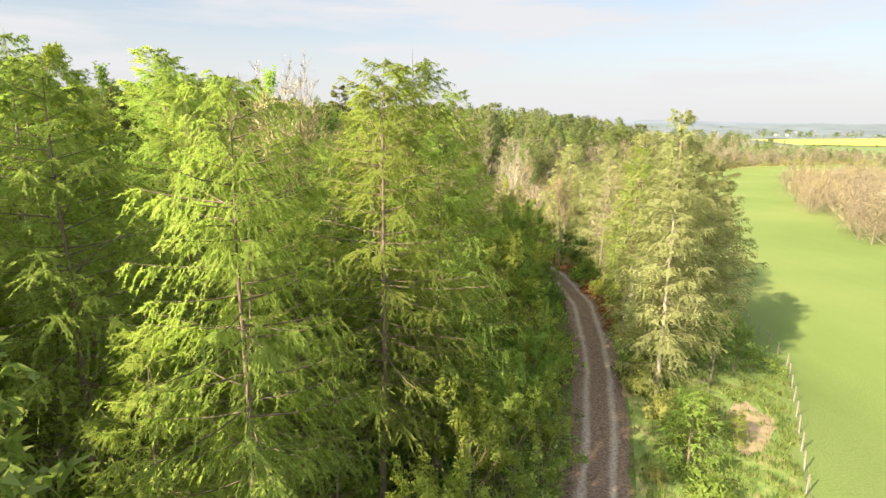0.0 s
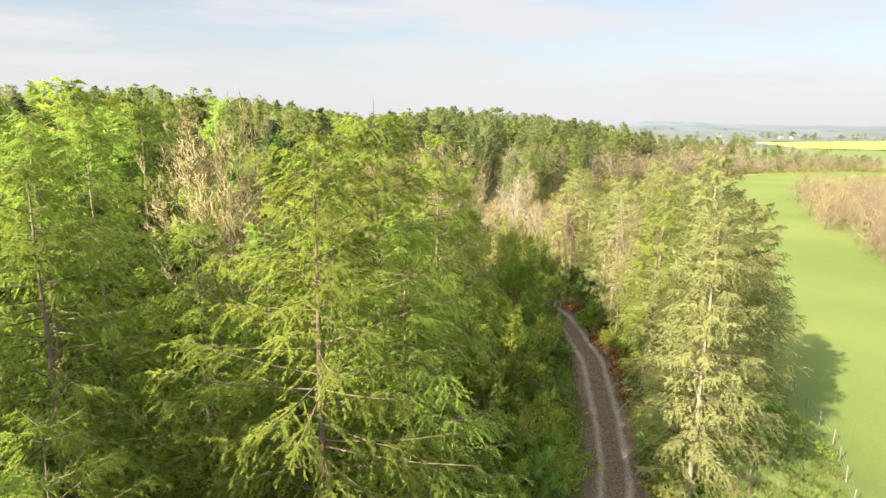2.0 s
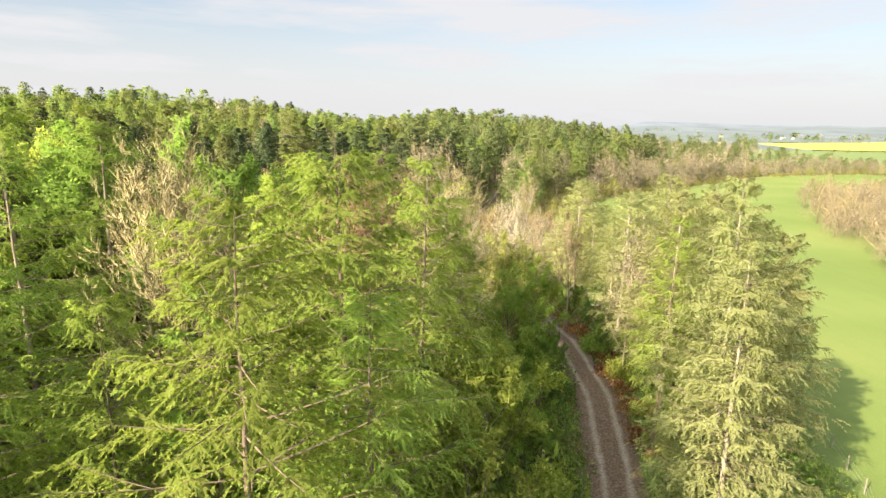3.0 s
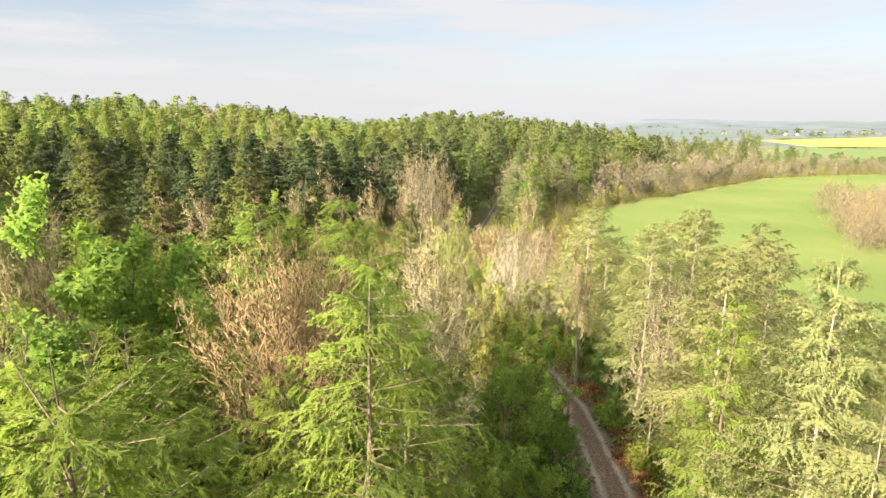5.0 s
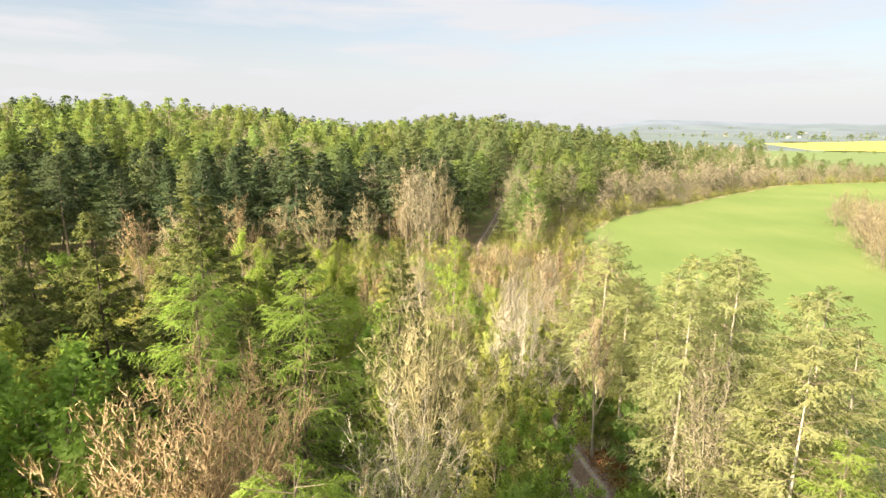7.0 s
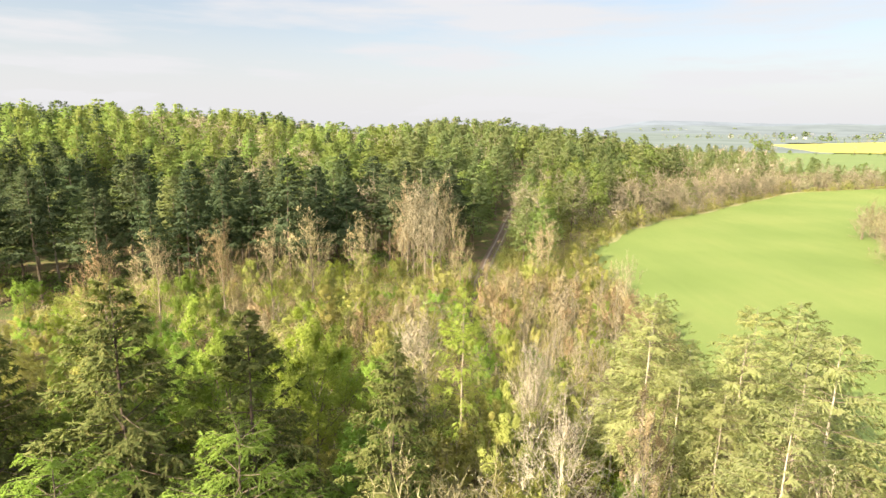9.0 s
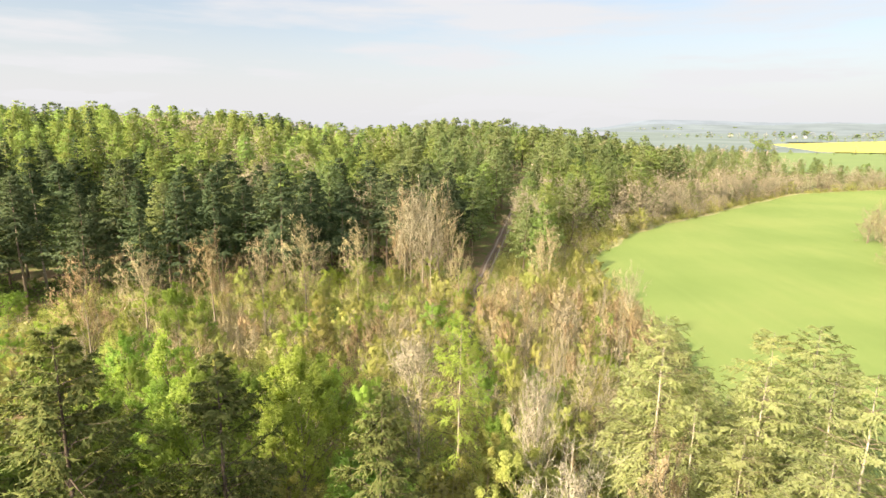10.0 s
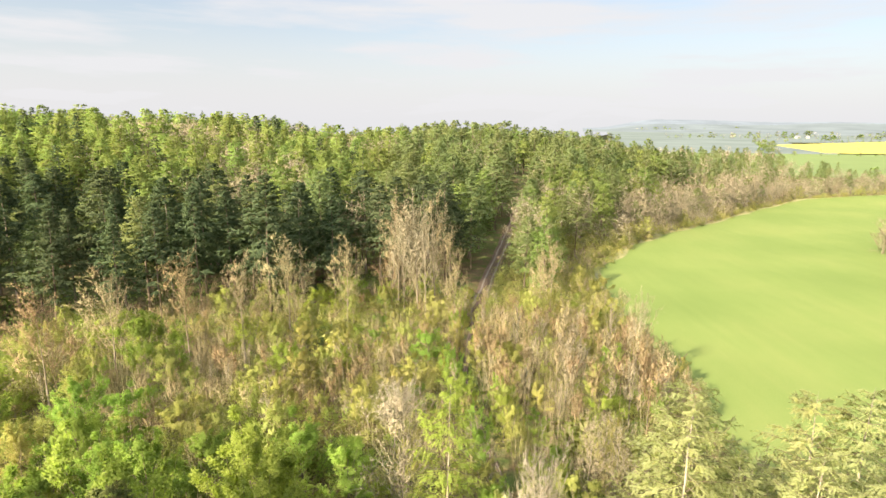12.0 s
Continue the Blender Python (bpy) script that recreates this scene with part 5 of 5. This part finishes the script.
# ---------------------------------------------------------------- low growth, as stuff
def low_growth(name, label, mat, n, place, radius, height, per, lf, lw, seed, upright=0.0):
    """Clumps of brambles, grass or brushwood too many to count: one mesh, with a tint for each clump."""
    rng, rp = np.random.default_rng(seed), random.Random(seed)
    spots = []
    while len(spots) < n:
        p = place(rp)
        if p:
            spots.append(p)
    c = np.array(spots)
    r, h, t = rng.uniform(*radius, n), rng.uniform(*height, n), rng.random(n)
    i = np.repeat(np.arange(n), per)
    m = n * per
    a, u = rng.random(m) * 6.283, np.sqrt(rng.random(m))
    x, y = c[i, 0] + np.cos(a) * u * r[i], c[i, 1] + np.sin(a) * u * r[i]
    dome = np.sqrt(np.maximum(1 - u * u, 0.03))
    z = land(x, y) + h[i] * dome * (0.12 * upright + (1 - upright) * (1 - 0.6 * rng.random(m) ** 2))
    out = np.stack([np.cos(a) * u, np.sin(a) * u, dome], -1)
    way = unit(out * (1 - 0.6 * upright) + rng.normal(0, 0.55 * (1 - upright) + 0.2, (m, 3)) + np.array([0, 0, 2.5 * upright]))
    ln = lf * (0.6 + 0.8 * rng.random(m)) * (1 - upright + upright * h[i] * dome)
    v, f = leaves(np.stack([x, y, z], -1), way, ln, lw * (0.7 + 0.6 * rng.random(m)), rng, out)
    me = mesh_of(name, v, f, tint_material(mat, mat.name + "_low"), False, ("given", unit(out * [1, 1, 0.8] + [0, 0, 0.35])))
    me.attributes.new("tint", "FLOAT", "POINT").data.foreach_set("value", np.repeat(t[i], 3).astype(np.float32))
    return tagged(new(name, me), label, "undergrowth", kind="stuff")


def in_wood(r):
    y = r.uniform(2, 80)
    x = track_x(y) - 2.7 - 38 * r.random() ** 1.6
    return x, y


def in_clearing(r):
    x, y = r.uniform(-60, 38), r.uniform(74, 172)
    return (x, y) if abs(x - track_x(y)) > 1.7 and x < edge_x(y) - 1 and x > -14 - 1.6 * (y - 66) and not stand(x, y - 16) else None


def brushy(r, want):
    """A spot in the clearing where brushwood (or, else, leafy growth) has the upper hand."""
    p = in_clearing(r)
    if not p:
        return None
    v = math.sin(p[0] * 0.17 + 1.0 + 0.04 * p[1]) + math.sin(p[1] * 0.15 - p[0] * 0.06) + (0.9 if p[0] > 10 else 0.0) * (1 if 110 < p[1] < 142 else -1)
    return p if (v > 0.25) == want or r.random() < 0.15 else None


def in_strip(r):
    y = r.uniform(18, 125)
    a, b = track_x(y) + 2.1, edge_x(y) - 0.6
    x = r.uniform(a, b)
    return None if (x - 20.9 - 0.5 * (y - 33.4)) ** 2 / 2.6 + (y - 33.4) ** 2 / 13.5 < 1 and r.random() < 0.75 else (x, y)


def at_edge(r):
    y = r.uniform(120, 395)
    return edge_x(y) - r.uniform(-0.5, 7), y


low_growth("brambles", "dark brambles and ivy under the larches", M_IVY, 800, in_wood, (0.8, 1.8), (0.5, 2.2), 90, 0.24, 0.15, 301)
low_growth("brambles", "fresh green leaves of low undergrowth", M_GREEN, 260, in_wood, (0.6, 1.4), (0.5, 2.4), 80, 0.2, 0.12, 302)
low_growth("undergrowth", "yellow-green young growth in the clearing", M_YELLOW, 460, lambda r: brushy(r, False), (0.8, 2.0), (1.2, 3.6), 620, 0.16, 0.085, 303)
low_growth("undergrowth", "bright green young growth in the clearing", M_GREEN, 170, lambda r: brushy(r, False), (0.8, 2.0), (1.2, 3.6), 620, 0.16, 0.085, 304)
low_growth("undergrowth", "low olive grass and brambles in the clearing", M_YELLOW, 1000, in_clearing, (0.9, 2.2), (0.5, 1.6), 190, 0.2, 0.1, 320)
low_growth("brushwood", "low tangle of beige twigs in the clearing", M_TWIG, 700, in_clearing, (0.8, 1.9), (1.0, 2.6), 110, 0.5, 0.03, 321, upright=0.4)
low_growth("brushwood", "upright beige stems of dense brushwood", M_TWIG, 480, lambda r: brushy(r, True), (0.7, 1.9), (3.0, 6.0), 100, 1.0, 0.026, 305, upright=1.0)
low_growth("rough_grass", "rough tufted grass between track and field", M_GRASS, 2600, in_strip, (0.3, 0.9), (0.08, 0.24), 60, 0.5, 0.03, 306, upright=0.55)
low_growth("brambles", "mixed low shrubs between track and field", M_GREEN, 240, lambda r: (lambda p: p if p and p[1] > 44 else None)(in_strip(r)), (0.6, 1.4), (0.5, 1.8), 80, 0.22, 0.13, 307)
low_growth("brushwood", "beige brushwood along the edge of the field", M_TWIG, 160, at_edge, (0.8, 1.8), (1.5, 3.4), 60, 1.0, 0.03, 308, upright=1.0)
low_growth("brushwood", "rounded leafless bushes along the edge of the field", M_PALE, 420, lambda r: (lambda y: (edge_x(y) - r.uniform(2, 20), y))(r.uniform(215, 398)), (2.0, 4.4), (4.5, 9.5), 260, 0.5, 0.09, 310)
low_growth("brambles", "pale green bushes coming into leaf along the field", M_YELLOW, 110, lambda r: (lambda y: (edge_x(y) - r.uniform(1.5, 22), y))(r.uniform(205, 398)), (1.6, 3.2), (3.0, 6.5), 260, 0.4, 0.2, 317)
for k, n in enumerate((480, 16)):
    low_growth("brushwood", "dense leafless scrub in the meadow", M_SCRUB, n, lambda r: in_island(r, k), (2.0, 3.8), (3.0, 6.0) if k == 1 else (6.5, 11.0), 760, 0.5, 0.04, 311 + k)
low_growth("brambles", "dark brambles at the feet of the conifer stand", M_IVY, 420, lambda r: (lambda x: (x, float(np.interp(x, [-130, -75, -40, -14, 6, 14], [118, 138, 143, 160, 172, 190])) + r.uniform(-6, 30)))(r.uniform(-120, 12)), (1.0, 2.4), (0.8, 2.8), 90, 0.34, 0.2, 313)
low_growth("bracken", "rust brown dead bracken beside the track", M_RUST, 80, lambda r: (lambda y: (track_x(y) + r.uniform(1.7, 3.4), y))(r.uniform(48, 78)), (0.4, 1.0), (0.25, 0.7), 90, 0.2, 0.1, 314)
low_growth("undergrowth", "yellow-green saplings between the ride and the field", M_YELLOW, 330, lambda r: (lambda y: (r.uniform(track_x(y) + 2.2, max(track_x(y) + 3, edge_x(y) - 1.5)), y))(r.uniform(150, 225)), (1.0, 2.4), (2.0, 5.5), 170, 0.24, 0.12, 315)
low_growth("brambles", "olive brambles along the edge of the field", M_YELLOW, 700, at_edge, (0.8, 2.0), (0.8, 2.8), 80, 0.36, 0.2, 309)

# ---------------------------------------------------------------- far fields and hills
rape = [(505, 808), (1500, 690), (2300, 2300), (600, 1100)]


def patch(name, corners, lift, mat, label, category, kind="structure", n=12):
    """A four-cornered field, draped over the land."""
    a, b, c, d = (np.array(p, dtype=float) for p in corners)
    u, v = np.meshgrid(np.linspace(0, 1, n), np.linspace(0, 1, n))
    p = (a * ((1 - u) * (1 - v))[..., None] + b * (u * (1 - v))[..., None] + c * (u * v)[..., None] + d * ((1 - u) * v)[..., None])
    q = np.stack([p[..., 0], p[..., 1], land(p[..., 0], p[..., 1]) + lift], -1).reshape(-1, 3)
    i, j = np.arange(n - 1)[:, None] * n, np.arange(n - 1)[None]
    f = np.stack([i + j, i + j + 1, i + n + j + 1, i + n + j], -1).reshape(-1, 4)
    return tagged(new(name, mesh_of(name, q, f, mat, True)), label, category, kind=kind)


patch("rape_field", rape, 1.1, M_RAPE, "field of bright yellow flowering rape", "field")
quilt = random.Random(4)
bands = [405, 590, 800, 1290, 1650, 2100, 2800, 3700, 4800]
for lo, hi in zip(bands, bands[1:]):
    x0 = lo * 0.28 + 5
    while x0 < hi * 1.3 + 400:
        x1 = x0 + (hi - lo) * quilt.uniform(0.7, 1.5)
        if not (lo == 800 and x1 > 400):
            look_, lab_ = quilt.choice(((M_PASTURE, "pale green pasture in the distance"), (M_PASTURE, "pale green pasture in the distance"), (M_TILLAGE, "pale ploughed farmland in the distance")))
            # Farthest fields: M_HAZE glows, with the haze mixed into its colour.
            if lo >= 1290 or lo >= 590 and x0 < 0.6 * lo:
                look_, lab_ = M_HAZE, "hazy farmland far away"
            if lo < 700:
                look_, lab_ = M_PASTURE, "pale green pasture beyond the hedge"
            patch("far_field", [(x0, lo), (x1, lo), (x1 + (hi - lo) * 0.3, hi), (x0 + (hi - lo) * 0.3, hi)], 0.12, look_, lab_, "field")
        x0 = x1
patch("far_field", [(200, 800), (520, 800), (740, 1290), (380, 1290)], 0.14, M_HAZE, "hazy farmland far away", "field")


def hills(name, dist, low_, high, mat, seed):
    """A far ridge: an arc of gently rolling hills, with a sloping face."""
    rng = np.random.default_rng(seed)
    n = 240
    a = np.linspace(0.24, 1.25, n)
    crest = low_ + (high - low_) * (0.5 + 0.28 * np.sin(a * 7 + rng.random() * 6) + 0.16 * np.sin(a * 19 + rng.random() * 6) + 0.06 * np.sin(a * 47)) + rng.normal(0, 0.9, n)
    crest = -6 + (crest + 6) * smooth(0.25, 0.36, a)
    rows = []
    for k, (d_, h_) in enumerate(((0.80, 0.0), (0.9, 0.45), (1.0, 1.0), (1.05, 0.7))):
        rows.append(np.stack([np.sin(a) * dist * d_, np.cos(a) * dist * d_, -6 + (crest + 6) * h_], -1))
    v = np.concatenate(rows)
    i, j = np.arange(3)[:, None] * n, np.arange(n - 1)[None]
    f = np.stack([i + j, i + j + 1, i + n + j + 1, i + n + j], -1).reshape(-1, 4)
    return tagged(new(name, mesh_of(name, v, f, mat, True)), "blue-grey hazy hills on the horizon", "hills", kind="structure")


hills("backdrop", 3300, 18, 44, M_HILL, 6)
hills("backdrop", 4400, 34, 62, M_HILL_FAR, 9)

hedges = []
for (ax, ay), (bx, by), n, h in (((250, 402), (900, 392), 70, 6), ((330, 770), (1500, 716), 110, 9), ((440, 800), (660, 1280), 50, 10), ((670, 1290), (1900, 1520), 130, 11), 
                                 ((800, 1900), (2600, 2100), 160, 14), ((600, 1600), (1500, 1650), 90, 13), ((900, 2700), (3400, 2800), 200, 18)):
    for i in range(n):
        t = (i + rw.uniform(-0.6, 0.6)) / n
        if rw.random() < 0.82:
            hedges.append((ax + (bx - ax) * t + rw.uniform(-4, 4), ay + (by - ay) * t + rw.uniform(-4, 4), h * rw.choice((0.3, 0.4, 0.5, 0.8, 1.2)) * rw.uniform(0.8, 1.2), rw.uniform(1.3, 2.4)))
far_wood("far_hedge", "hedgerow trees between the distant fields", "hedge", M_LARCH_FAR, hedges[::2], LOW_HEDGE)
far_wood("far_hedge", "leafless hedgerow trees between the distant fields", "hedge", M_PALE, hedges[1::2], LOW_HEDGE_BARE)


def farm_building(x, y, length, width, eaves, ridge, turn):
    """A far farm building: walls with gables, and a pitched roof that overhangs them."""
    root = tagged(new("farm_building"), "pale farm building with a slate roof among distant fields", "house", "distant farm buildings")
    root.matrix_basis = pose(x, y, ground_z(x, y) - 0.5, 0, 0, turn)
    a, b = length / 2, width / 2
    v = [(-a, -b, 0), (a, -b, 0), (a, b, 0), (-a, b, 0), (-a, -b, eaves), (a, -b, eaves), (a, b, eaves), (-a, b, eaves), (-a, 0, ridge), (a, 0, ridge)]
    f = [(0, 1, 5, 4), (2, 3, 7, 6), (1, 2, 6, 5), (3, 0, 4, 7), (5, 6, 9, 9), (7, 4, 8, 8)]
    bm = bmesh.new()
    vs = [bm.verts.new(p) for p in v]
    for q in f:
        bm.faces.new([vs[i] for i in dict.fromkeys(q)])
    me = bpy.data.meshes.new("wall")
    bm.to_mesh(me)
    bm.free()
    me.materials.append(M_WALL)
    part("wall", me, root)
    bm = bmesh.new()
    for side in (-1, 1):
        low = (b + 0.5, eaves - 0.5 * (ridge - eaves) / b)
        pts = [(-a - 0.5, side * low[0], low[1]), (a + 0.5, side * low[0], low[1]), (a + 0.5, 0, ridge + 0.05), (-a - 0.5, 0, ridge + 0.05)]
        top = [bm.verts.new((px_, py_, pz_ + 0.3)) for px_, py_, pz_ in pts]
        bot = [bm.verts.new(p) for p in pts]
        bm.faces.new(top)
        bm.faces.new(bot[::-1])
        for i in range(4):
            bm.faces.new((top[i], bot[i], bot[(i + 1) % 4], top[(i + 1) % 4]))
    me = bpy.data.meshes.new("roof")
    bm.to_mesh(me)
    bm.free()
    me.materials.append(M_SLATE)
    part("roof", me, root, "grey slate roof")


for spot in ((1010, 1700, 14, 7, 4, 7, 20), (1048, 1716, 18, 8, 4, 7, 65), (880, 1800, 12, 7, 4, 7, -15), (1460, 2350, 34, 10, 5, 9, 5), (1540, 2370, 18, 9, 4, 8, 40)):
    farm_building(*spot)


# ---------------------------------------------------------------- fence along the field
def fence():
    root = tagged(new("fence"), "weathered post and wire fence along the field", "fence")
    line = [(9.0, 8.0), (19.6, 26.0), (22.4, 30.7), (25.3, 35.7), (28.8, 41.7), (32.2, 47.7), (34.3, 54.0), (35.8, 62.0)]
    pts = []
    for (ax, ay), (bx, by) in zip(line, line[1:]):
        n = max(1, round(math.hypot(bx - ax, by - ay) / 3.0))
        pts += [(ax + (bx - ax) * k / n, ay + (by - ay) * k / n) for k in range(n)]
    pts.append(line[-1])
    rng = random.Random(3)
    bm = bmesh.new()
    bmesh.ops.create_cone(bm, cap_ends=True, segments=8, radius1=0.05, radius2=0.042, depth=1.55)
    bmesh.ops.bevel(bm, geom=[e for e in bm.edges if all(v.co.z > 0.7 for v in e.verts)], offset=0.012, segments=1, affect="EDGES")
    post = bpy.data.meshes.new("post")
    bm.to_mesh(post)
    bm.free()
    post.materials.append(M_POST)
    for x, y in pts:
        ob = part("post", post, root)
        ob.matrix_basis = pose(x, y, ground_z(x, y) + 0.475, rng.uniform(-3, 3), rng.uniform(-3, 3), rng.uniform(0, 360))
    for h in (0.35, 0.7, 1.1):
        p0 = np.array([(x, y, ground_z(x, y) + h) for x, y in pts])
        ring = np.array([(0.006, 0, 0), (0, 0, 0.006), (-0.006, 0, 0), (0, 0, -0.006)])
        v = (p0[:, None] + ring[None]).reshape(-1, 3)
        a, k = np.arange(len(p0) - 1)[:, None] * 4, np.arange(4)[None]
        k2 = (k + 1) % 4
        f = np.stack([a + k, a + k2, a + 4 + k2, a + 4 + k], -1).reshape(-1, 4)
        part("wire", mesh_of("wire", v, f, M_WIRE, True), root, "thin steel wire")


fence()
